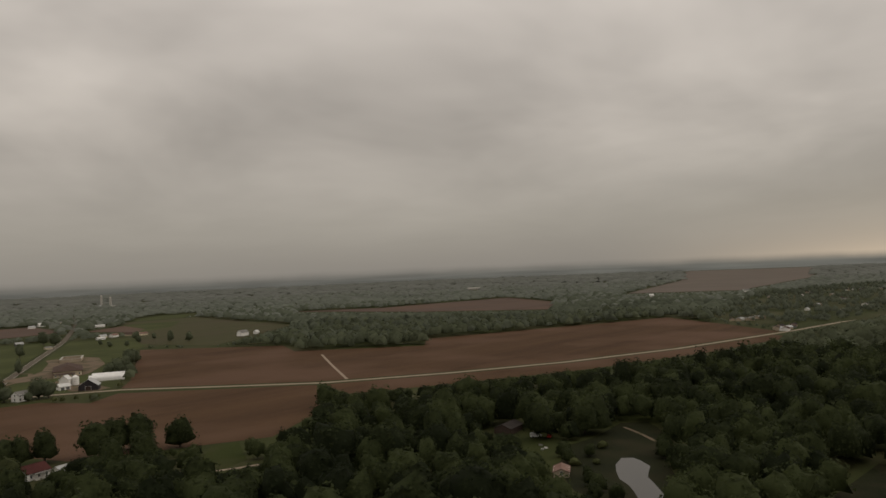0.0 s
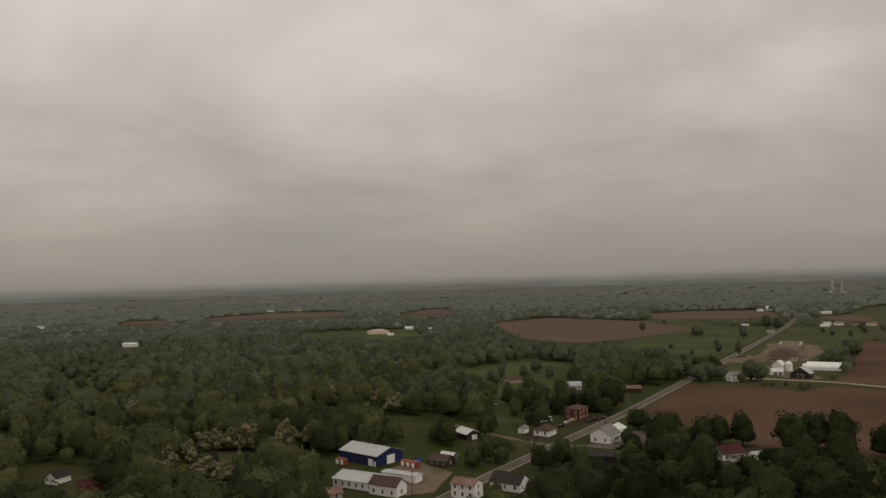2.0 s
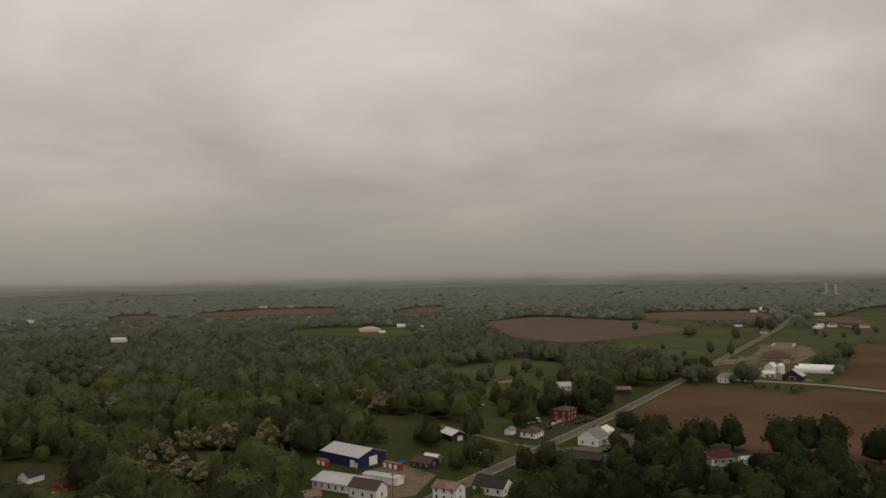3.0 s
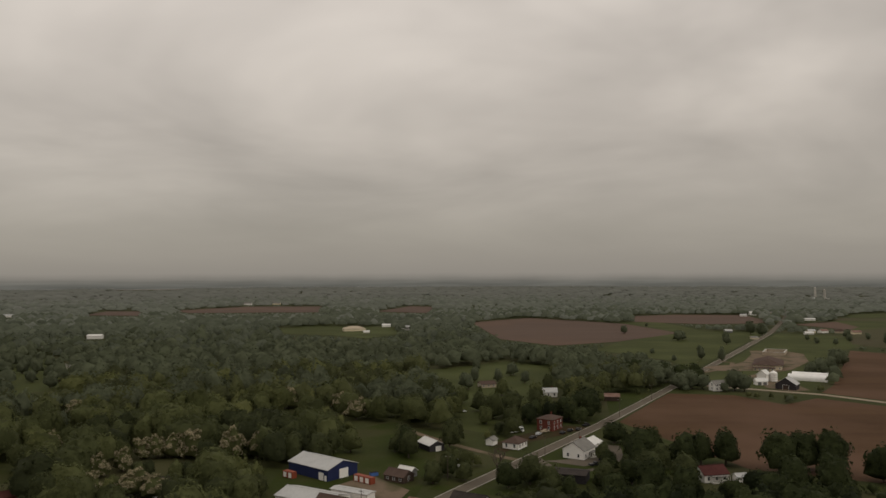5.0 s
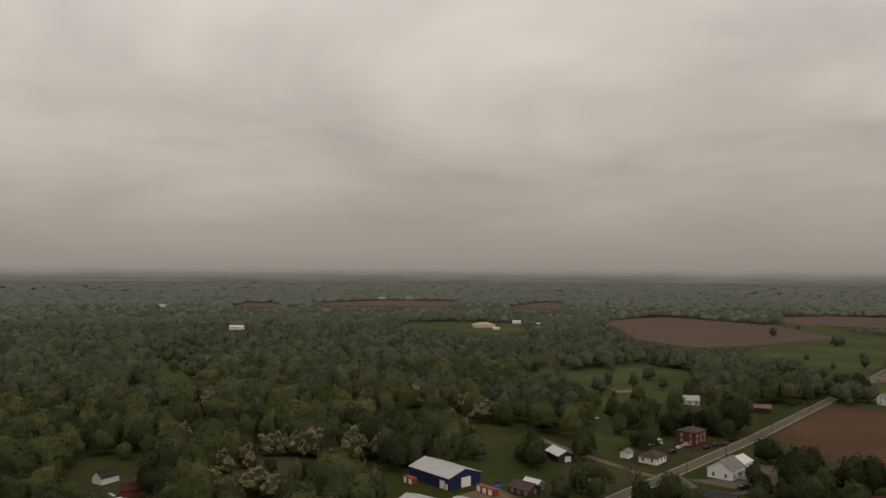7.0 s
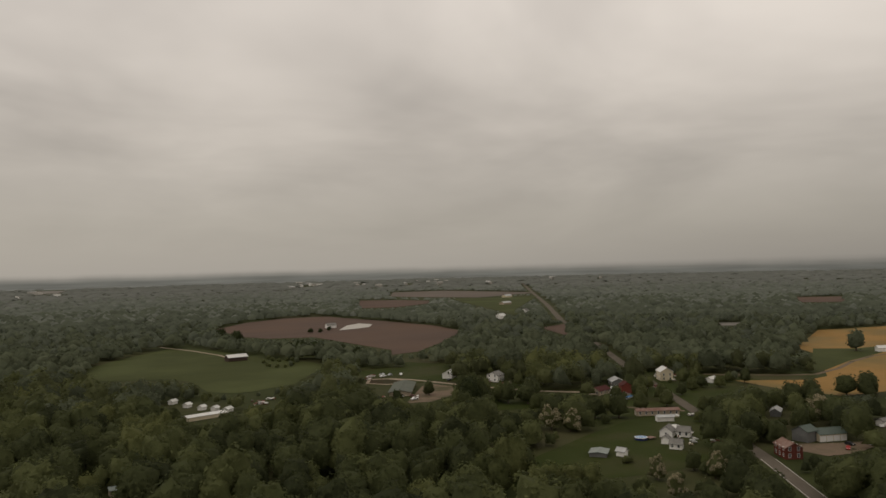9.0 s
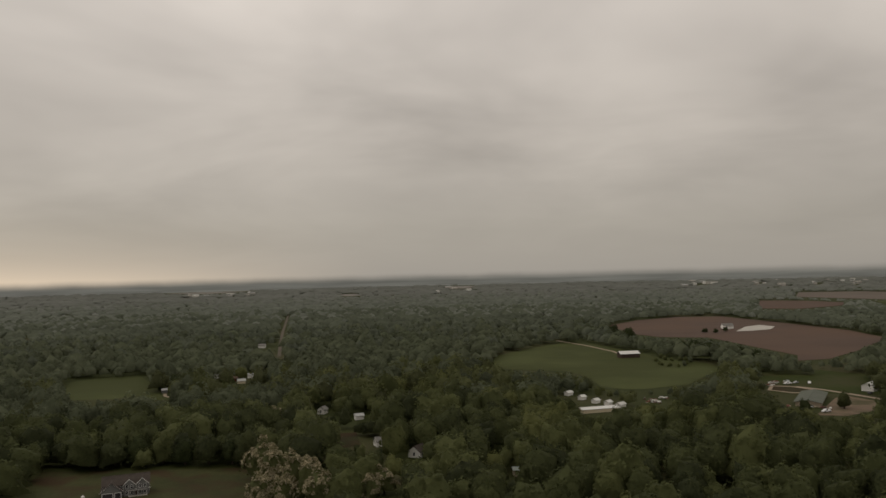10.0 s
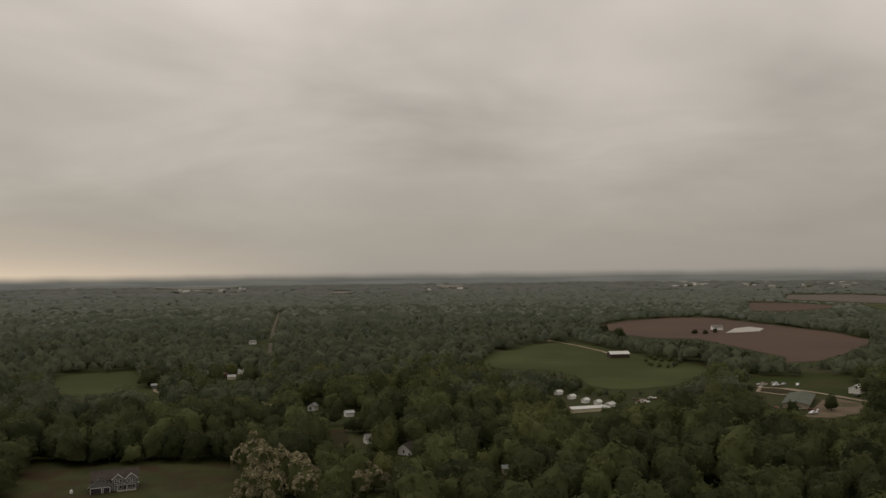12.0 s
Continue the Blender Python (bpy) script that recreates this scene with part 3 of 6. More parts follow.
field("farm_yard", [(236, 664), (262, 664), (282, 655), (300, 668), (345, 730), (372, 800), (366, 832), (330, 836), (318, 800), (285, 735), (262, 705), (244, 702), (230, 688)], YARD, "pale gravel farm yard and parking", z=0.18)
road("farm_lane", [(216, 652), (234, 668), (258, 676)], 4.5, YARD, "pale gravel lane into a farm yard", z=0.20, clear=1)
road("farm_lane", [(262, 704), (270, 724), (262, 741)], 4.0, YARD, "pale gravel lane into a farm yard", z=0.20, clear=1)
field("barn_yard", [(236, 566), (246, 546), (262, 552), (266, 590), (258, 640), (246, 630), (244, 600)], YARD, "trodden gravel yard between farm sheds", z=0.16)
field("barn_apron", [(-44, 306), (-33, 322), (-15, 298), (-22, 268), (-38, 262), (-46, 280)], YARD, "pale gravel apron before the blue barn", z=0.13)
field("parking_apron", [(-322, -199), (-338, -189), (-350, -184), (-345, -176), (-326, -174), (-312, -178), (-311, -190)], YARD, "gravel parking apron beside garages", z=0.15)
road("trailer_drive", [(-312, -330), (-320, -319), (-329, -308), (-337, -297), (-343, -284)], 3.0, YARD, "pale gravel drive behind trailers", z=0.14, clear=1)
field("house_apron", [(44, 345), (60, 335), (80, 345), (85, 375), (72, 380), (64, 350)], ASPHALT, "grey drive beside a white house", z=0.10)
road("house_drive", [(40, 354), (43, 342), (46, 331), (54, 325), (66, 331)], 3.4, ASPHALT, "grey drive curving round a white house", z=0.14, clear=2)
field("house_yard", [(27, 362), (46, 388), (62, 402), (78, 420), (70, 428), (48, 412), (34, 396), (20, 376)], DIRT, "trodden bare yard round old houses", z=0.1)
field("arena_sand", [(-256, -513), (-267, -507), (-273, -493), (-266, -483), (-256, -486), (-248, -498)], DIRT, "dark trampled riding arena", z=0.16)
field("arena_dirt", [(-230, -407), (-245, -402), (-268, -414), (-288, -444), (-282, -464), (-271, -460)], YARD, "bare trampled dirt beside a grey-roofed barn", z=0.14)
road("arena_rim", [(-256, -515), (-268, -509), (-275, -493), (-266, -481), (-255, -484), (-246, -498), (-256, -515)], 2.2, SAND, "pale sandy rim round the riding arena", z=0.24, clear=2)
field("white_silage", [(-424, -962), (-467, -1032), (-499, -1057), (-505, -1023), (-478, -979), (-449, -966)], CONCRETE, "white plastic sheeting on tilled soil", z=0.5)


# ---- woods ----
def inside(px, py, poly):
    """Which of the points lie in the polygon."""
    hit = np.zeros(len(px), bool)
    n = len(poly)
    for i in range(n):
        (x1, y1), (x2, y2) = poly[i], poly[(i + 1) % n]
        if y1 == y2:
            continue
        hit ^= ((y1 > py) != (y2 > py)) & (px < (x2 - x1) * (py - y1) / (y2 - y1) + x1)
    return hit


def near_line(px, py, pts, reach):
    hit = np.zeros(len(px), bool)
    for (x1, y1), (x2, y2) in zip(pts, pts[1:]):
        dx, dy = x2 - x1, y2 - y1
        t = np.clip(((px - x1) * dx + (py - y1) * dy) / (dx * dx + dy * dy), 0, 1)
        hit |= (px - x1 - t * dx) ** 2 + (py - y1 - t * dy) ** 2 < reach * reach
    return hit


BUILT = []  # (x, y, reach) of houses and yards, kept free of woods


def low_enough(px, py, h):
    """Lowers trees that would hide fields, yards and roads from the camera overhead."""
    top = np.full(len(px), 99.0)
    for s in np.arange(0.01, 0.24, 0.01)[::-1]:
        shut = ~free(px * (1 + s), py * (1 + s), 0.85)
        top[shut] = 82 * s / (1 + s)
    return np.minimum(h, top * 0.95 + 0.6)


def free(px, py, shrink=1.0):
    ok = np.ones(len(px), bool)
    for poly in OPEN:
        xs, ys = [p[0] for p in poly], [p[1] for p in poly]
        box_hit = (px > min(xs)) & (px < max(xs)) & (py > min(ys)) & (py < max(ys))
        if box_hit.any():
            idx = np.where(box_hit)[0]
            ok[idx[inside(px[idx], py[idx], poly)]] = False
    for pts, reach, sight in ROADS:
        if shrink < 1 and not sight:
            continue
        ok &= ~near_line(px, py, pts, reach * shrink)
    for x, y, r in BUILT:
        r = r * shrink
        ok &= (px - x) ** 2 + (py - y) ** 2 > r * r
    return ok


def ico(sub):
    bm = bmesh.new()
    bmesh.ops.create_icosphere(bm, subdivisions=sub, radius=1.0)
    v = np.array([p.co for p in bm.verts])
    t = np.array([[q.index for q in fc.verts] for fc in bm.faces])
    bm.free()
    return v, t


ICO1, ICO2 = ico(1), ico(2)
_keep = ICO2[0][ICO2[1]].mean(1)[:, 2] > -0.45
BOWL = (ICO2[0], ICO2[1][_keep])
_keep = ICO1[0][ICO1[1]].mean(1)[:, 2] > -0.45
DOME = (ICO1[0], ICO1[1][_keep])  # open below, where no one looks


def unit(v):
    return v / np.maximum(1e-6, np.linalg.norm(v, axis=1))[:, None]


def crown_shape(seed, bumps, cards, card_size, base, spread=1.0, lift=0.24, tops=0.0, core=True):
    """A crown of unit height standing on z = 0: an egg swollen into many rounded boughs, with bent leaf sprays over it
    that break the outline. With tops the sprays stand on the upper side of the boughs alone."""
    rng = np.random.default_rng(seed)
    k = np.arange(bumps) + 0.5
    up, a = 1 - 1.55 * k / bumps, 2.4 * k + rng.uniform(-0.5, 0.5, bumps)
    ring = np.sqrt(np.maximum(0.0, 1 - up * up))
    heads = unit(np.stack([ring * np.cos(a), ring * np.sin(a), up], 1) + rng.normal(size=(bumps, 3)) * 0.14)
    wide, high = rng.uniform(0.30, 0.66, bumps), rng.uniform(0.10, 0.52, bumps)
    lean, waves = rng.normal(size=2) * 0.07, rng.normal(size=(2, 3)) * 5

    def skin(d):
        off = np.arccos(np.clip(d @ heads.T, -1, 1)) / wide
        swell = high * np.sqrt(np.maximum(0.0, 1 - off * off))
        best = swell.argmax(1)
        r = 0.62 + swell.max(1) + 0.05 * np.sin(d @ waves[0] + 1.0) + 0.05 * np.sin(d @ waves[1])
        p = d * r[:, None] * np.where(d[:, 2:] > 0, [0.41 * spread, 0.41 * spread, 0.56], [0.41 * spread, 0.41 * spread, 0.56]) + [0, 0, 0.42]
        p[:, :2] *= 1 + 0.75 * np.maximum(0.0, -d[:, 2:])
        p[:, :2] += lean * p[:, 2:]
        n = unit(d + 0.75 * (d - heads[best]) / wide[best][:, None] * (swell.max(1) > 0)[:, None] + [0, 0, lift])
        return p, n, (d - heads[best])[:, 2] / wide[best]

    V, T, D, n = [], [], [], 0
    if core:
        p, q, _ = skin(unit(base[0]))
        V.append((p - [0, 0, 0.42]) * 0.91 + [0, 0, 0.42])
        T.append(base[1])
        D.append(q)
        n = len(p)
    if cards:
        d = rng.normal(size=(cards * 4, 3))
        d[:, 2] = np.abs(d[:, 2]) * 1.1 - 0.35
        d = unit(d)
        p, q, rise = skin(d)
        pick = np.where(rise >= (tops or -9))[0][:cards]
        p, q, m = p[pick], q[pick], len(pick)
        p = p + q * rng.uniform(-0.034, 0.006, (m, 1))
        f = unit(q + rng.normal(size=(m, 3)) * 0.36)
        e = unit(np.cross(f, rng.normal(size=(m, 3))))
        g = np.cross(f, e)
        z = card_size * rng.uniform(0.5, 1.4, (m, 1))
        V.append(np.stack([p - e * z - g * z * 0.6, p + e * z * 0.9 - g * z * 0.5, p + g * z + f * z * 0.3], 1).reshape(-1, 3))
        T.append(np.arange(m * 3).reshape(-1, 3) + n)
        D.append(np.repeat(unit(q + rng.normal(size=(m, 3)) * 0.28), 3, 0))
    V = np.concatenate(V)
    V[:, 2] = np.maximum(V[:, 2], 0.05)
    return V, np.concatenate(T), np.concatenate(D)


def plant(name, px, py, heights, shapes, mat, label, seed, flat=1.0, category="woods"):
    """Many crowns joined into one mesh."""
    rng = np.random.default_rng(seed)
    which = rng.integers(0, len(shapes), len(px))
    turn = rng.uniform(0, 2 * math.pi, len(px))
    wide = rng.uniform(0.78, 1.2, len(px)) * flat
    V, T, C, D, n = [], [], [], [], 0
    for k, (sv, st, sd) in enumerate(shapes):
        idx = np.where(which == k)[0]
        if not len(idx):
            continue
        c, s = np.cos(turn[idx])[:, None], np.sin(turn[idx])[:, None]
        h, w = heights[idx][:, None], (heights[idx] * wide[idx])[:, None]
        x = (sv[:, 0] * c - sv[:, 1] * s) * w + px[idx][:, None]
        y = (sv[:, 0] * s + sv[:, 1] * c) * w + py[idx][:, None]
        z = sv[:, 2] * h
        V.append(np.stack([x, y, z], 2).reshape(-1, 3))
        T.append((st[None] + (np.arange(len(idx)) * len(sv))[:, None, None] + n).reshape(-1, 3))
        C.append(np.repeat(rng.uniform(-0.5, 0.5, len(idx)), len(sv)))
        D.append(np.stack([sd[:, 0] * c - sd[:, 1] * s, sd[:, 0] * s + sd[:, 1] * c, sd[:, 2] + 0 * c], 2).reshape(-1, 3))
        n += len(idx) * len(sv)
    ob = new(name, tri_mesh(name, np.concatenate(V), np.concatenate(T), mat, np.concatenate(C), np.concatenate(D)))
    return tagged(ob, label, category, kind="stuff")


def scatter(rng, r0, r1, step, a0=0.0, a1=360.0):
    """Jittered grid points between two distances from the middle."""
    k = np.arange(-r1, r1, step)
    gx, gy = np.meshgrid(k, k)
    gx = gx + (np.arange(len(k)) % 2)[:, None] * step / 2
    px = (gx + rng.uniform(-0.42, 0.42, gx.shape) * step).ravel()
    py = (gy + rng.uniform(-0.42, 0.42, gy.shape) * step).ravel()
    r = np.hypot(px, py)
    keep = (r >= r0) & (r < r1)
    return px[keep], py[keep]


def patch(px, py, size, seed):
    """Smooth values about 0 to 1 that vary over the land."""
    rng = np.random.default_rng(seed)
    v = np.zeros(len(px))
    for k in range(7):
        a = rng.uniform(0, 2 * math.pi)
        fq = 2 * math.pi / size * rng.uniform(0.5, 1.8)
        v += np.sin((px * math.cos(a) + py * math.sin(a)) * fq + rng.uniform(0, 6.3))
    return 0.5 + v / 7


SCRUB = [(-580, -199), (-700, -7), (-690, 120), (-369, 40), (-369, -30), (-390, -85)]


def build_woods():
    rng = np.random.default_rng(11)
    near_shapes = [crown_shape(20 + k, 18, 340, 0.034, BOWL, spread=1.0) for k in range(10)]
    edge_shapes = [crown_shape(120 + k, 13, 120, 0.046, DOME, spread=1.0) for k in range(8)]
    mid_shapes = [crown_shape(40 + k, 8, 20, 0.070, DOME, lift=0.7) for k in range(8)]
    far_shapes = [crown_shape(60 + k, 6, 0, 0, DOME, lift=1.5) for k in range(6)]
    level_shapes = [crown_shape(160 + k, 5, 0, 0, DOME, spread=0.95, lift=2.2) for k in range(6)]

    def stand(r0, r1, step, base, swing, size, seed, least=4.0):
        px, py = scatter(rng, r0, r1, step)
        ok = free(px, py)
        px, py = px[ok], py[ok]
        h = base + swing * patch(px, py, size, seed) + rng.uniform(-1, 1, len(px)) * (4.0 if r0 < 1150 else 1.6)
        h = np.where(inside(px, py, SCRUB), h * 0.5, h)
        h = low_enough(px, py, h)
        if r0 > 600:  # beyond the walk's sight the land is left as meadow
            turn = np.degrees(np.arctan2(px, py))
            ok = (turn < 98) | (turn > 140)
            px, py, h = px[ok], py[ok], h[ok]
        ok = h > least
        return px[ok], py[ok], h[ok]

    # near woods
    for r0, r1, step, shapes, tag, add in ((165, 470, 12.2, near_shapes, "", 0), (470, 640, 11.6, edge_shapes, "outer_", 4)):
        px, py, h = stand(r0, r1, step, 11.0, 9.0, 45, 6, 4.6)
        # Trees on the west side all take the backlit-dark leaf colour.
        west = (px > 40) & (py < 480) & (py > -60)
        # Nearest trees take darker leaves, vignette and thinner haze put into colour.
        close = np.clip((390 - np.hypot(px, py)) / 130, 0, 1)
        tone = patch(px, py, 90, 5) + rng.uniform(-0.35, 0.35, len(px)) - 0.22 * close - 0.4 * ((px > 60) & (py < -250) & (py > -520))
        groups = (("deep_woods", west, LEAF_SHADED, "dense very dark broadleaf woods"),
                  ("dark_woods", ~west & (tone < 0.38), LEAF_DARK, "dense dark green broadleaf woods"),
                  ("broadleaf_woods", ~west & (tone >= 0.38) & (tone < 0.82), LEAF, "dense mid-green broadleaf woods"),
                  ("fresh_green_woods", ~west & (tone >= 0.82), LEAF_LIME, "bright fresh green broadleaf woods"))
        # the side of the wood that the walk never faces is built more simply
        away = (px > 0) & (py < px * -0.21) & (py > -1.03 * px)
        plant(tag + "unseen_woods", px[away], py[away], h[away], mid_shapes, LEAF_DARK, "dense dark broadleaf woods", 90 + add, flat=1.2)
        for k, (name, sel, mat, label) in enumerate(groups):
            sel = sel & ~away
            # Outer stands swap in leaf colours already lightened for haze.
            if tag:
                mat = {"dark_woods": LEAF_HAZED_MIDDARK, "broadleaf_woods": LEAF_HAZED_OUTER}.get(name, mat)
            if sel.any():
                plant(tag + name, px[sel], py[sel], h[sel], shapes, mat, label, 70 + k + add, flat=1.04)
    # middle distance; leaf colours grey with range over a wide belt, haze mixed in
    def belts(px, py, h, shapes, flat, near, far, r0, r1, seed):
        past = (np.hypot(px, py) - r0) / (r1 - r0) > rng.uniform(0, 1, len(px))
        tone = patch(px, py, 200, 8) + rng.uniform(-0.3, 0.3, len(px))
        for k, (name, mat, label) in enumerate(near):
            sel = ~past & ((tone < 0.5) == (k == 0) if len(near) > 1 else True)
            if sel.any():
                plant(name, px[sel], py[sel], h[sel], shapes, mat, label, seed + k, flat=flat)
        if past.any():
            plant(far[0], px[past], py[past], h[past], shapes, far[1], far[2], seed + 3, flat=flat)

    grey = ("greyer_woods", LEAF_HAZED_GREY, "grey-green woods beyond the fields")
    faint = ("far_woods", LEAF_HAZED_FAR, "hazy far woods on level land")
    horizon = ("horizon_woods", LEAF_HAZED_HORIZON, "hazy woods along the horizon")
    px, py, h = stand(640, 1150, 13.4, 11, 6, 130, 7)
    belts(px, py, h, mid_shapes, 1.3, (("middle_woods", LEAF_HAZED_MIDDARK, "dark broadleaf woods in the middle distance"), ("middle_green_woods", LEAF_HAZED_MID, "green broadleaf woods in the middle distance")), grey, 780, 1250, 81)
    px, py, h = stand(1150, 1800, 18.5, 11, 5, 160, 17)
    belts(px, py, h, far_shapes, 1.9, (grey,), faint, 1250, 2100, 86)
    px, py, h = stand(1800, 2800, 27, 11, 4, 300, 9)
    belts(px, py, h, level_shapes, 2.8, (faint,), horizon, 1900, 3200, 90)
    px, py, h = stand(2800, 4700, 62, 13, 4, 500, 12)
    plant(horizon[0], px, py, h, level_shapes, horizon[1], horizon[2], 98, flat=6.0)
    # woods in the middle of the place
    for r0, r1, shapes, seed in ((0, 100, near_shapes, 140), (100, 165, edge_shapes, 150)):
        px, py = scatter(rng, r0, r1, 10.2)
        ok = free(px, py)
        px, py = px[ok], py[ok]
        h = 10 + 6 * patch(px, py, 45, 6) + rng.uniform(-2.5, 3.5, len(px))
        tone = patch(px, py, 60, 5) + rng.uniform(-0.4, 0.4, len(px))
        for k, (name, sel, mat, label) in enumerate((("dark_woods", tone < 0.42, LEAF_DARK, "dense dark green broadleaf woods"), ("broadleaf_woods", (tone >= 0.42) & (tone < 0.8), LEAF, "dense mid-green broadleaf woods"), ("fresh_green_woods", tone >= 0.8, LEAF_LIME, "bright fresh green broadleaf woods"))):
            if sel.any():
                plant("inner_" + name, px[sel], py[sel], h[sel], shapes, mat, label, seed + k, flat=1.15)


# ---- single trees ----
def trunk_mesh(seed):
    rng = np.random.default_rng(seed)
    v, f = tube(0.035, 0.018, 0.55, 7)
    for k in range(5):
        a, z0 = k * 1.26 + rng.uniform(0, 0.5), rng.uniform(0.2, 0.42)
        n = len(v)
        tip = np.array([0.26 * math.cos(a), 0.26 * math.sin(a), z0 + 0.28])
        root = np.array([0, 0, z0])
        side = np.array([-math.sin(a), math.cos(a), 0])
        up = np.array([0, 0, 1.0])
        for p, r in ((root, 0.014), (tip, 0.004)):
            v += [tuple(p + side * r), tuple(p - side * r * 0.5 + up * r), tuple(p - side * r * 0.5 - up * r)]
        f += [(n, n + 1, n + 4, n + 3), (n + 1, n + 2, n + 5, n + 4), (n + 2, n, n + 3, n + 5)]
    return mesh_of("trunk", v, f, BARK)


TRUNKS = [trunk_mesh(k) for k in range(3)]
CROWNS = {}


def crown_meshes(key, mat, count, bumps, cards, size, spread=1.0):
    CROWNS[key] = []
    for k in range(count):
        v, t, d = crown_shape(300 + 17 * k + len(key), bumps, cards, size, ICO2, spread)
        CROWNS[key].append(tri_mesh("crown", v, t, mat, None, d))


crown_meshes("dark", LEAF_DARK, 6, 20, 460, 0.035)
crown_meshes("green", LEAF, 6, 20, 460, 0.035)
crown_meshes("lime", LEAF_LIME, 4, 20, 460, 0.035)
crown_meshes("pale", LEAF, 4, 16, 260, 0.030)
BLOSSOMS = []
for _k in range(4):
    _v, _t, _d = crown_shape(300 + 17 * _k + 4, 16, 1500, 0.029, ICO2, lift=0.4, tops=-0.10, core=False)
    BLOSSOMS.append(tri_mesh("blossom", _v, _t, LEAF_PALE, None, _d))
crown_meshes("deep", LEAF_SHADED, 6, 20, 460, 0.035)
crown_meshes("far", LEAF_HAZED_MIDDARK, 4, 14, 140, 0.050)
crown_meshes("bush", LEAF, 2, 9, 90, 0.05, 1.35)
TREE_LABELS = {
    "dark": "tall dark green broadleaf tree",
    "green": "full green broadleaf tree with a rounded crown",
    "lime": "broadleaf tree in fresh bright green leaf",
    "pale": "locust tree covered in pale cream blossom",
    "deep": "tall very dark broadleaf tree with a dense crown",
    "far": "full green broadleaf tree standing in open land",
    "bush": "low green bush on grass",
}
TREE_COUNT = [0]


def tree(kind, x, y, h, w=1.0, group=""):
    k = TREE_COUNT[0]
    TREE_COUNT[0] += 1
    name = "bush" if kind == "bush" else "tree"
    # Beyond 560 m single trees take the haze-lightened leaf colour.
    if math.hypot(x, y) > 560 and kind in ("dark", "green"):
        kind = "far"
    t = thing(name, pose(x, y, 0, 0, 0, (k * 97) % 360) @ Matrix.Diagonal((h * w, h * w, h, 1)), TREE_LABELS[kind], name, group or (name + "s"))
    part("trunk", TRUNKS[k % 3], None, t)
    part("crown", CROWNS[kind][k % len(CROWNS[kind])], None, t)
    if kind == "pale":
        part("blossom", BLOSSOMS[k % 4], None, t, "clusters of pale cream blossom")
    return t


# ---- buildings ----
WINDOW_FRAME, PANE = {}, {}


def window_parts(w, h):
    key = (round(w, 2), round(h, 2))
    if key not in WINDOW_FRAME:
        t = 0.10
        d = box(-w / 2 - t / 2, 0, -t, t, 0.12, h + 2 * t)
        box(w / 2 + t / 2, 0, -t, t, 0.12, h + 2 * t, d)
        box(0, 0, -t, w, 0.16, t, d)
        box(0, 0, h, w, 0.12, t, d)
        box(0, 0.01, h / 2 - 0.03, w, 0.06, 0.06, d)
        WINDOW_FRAME[key] = mesh_of("window", *d, TRIM)
        PANE[key] = mesh_of("pane", *box(0, 0.02, 0, w, 0.03, h), GLASS)
    return WINDOW_FRAME[key], PANE[key]


def add_window(parent, x, y, z, facing, w=0.95, h=1.5):
    fr, pa = window_parts(w, h)
    ob = part("window", fr, None, parent)
    ob.matrix_basis = pose(x, y, z, 0, 0, facing)
    part("pane", pa, None, ob)


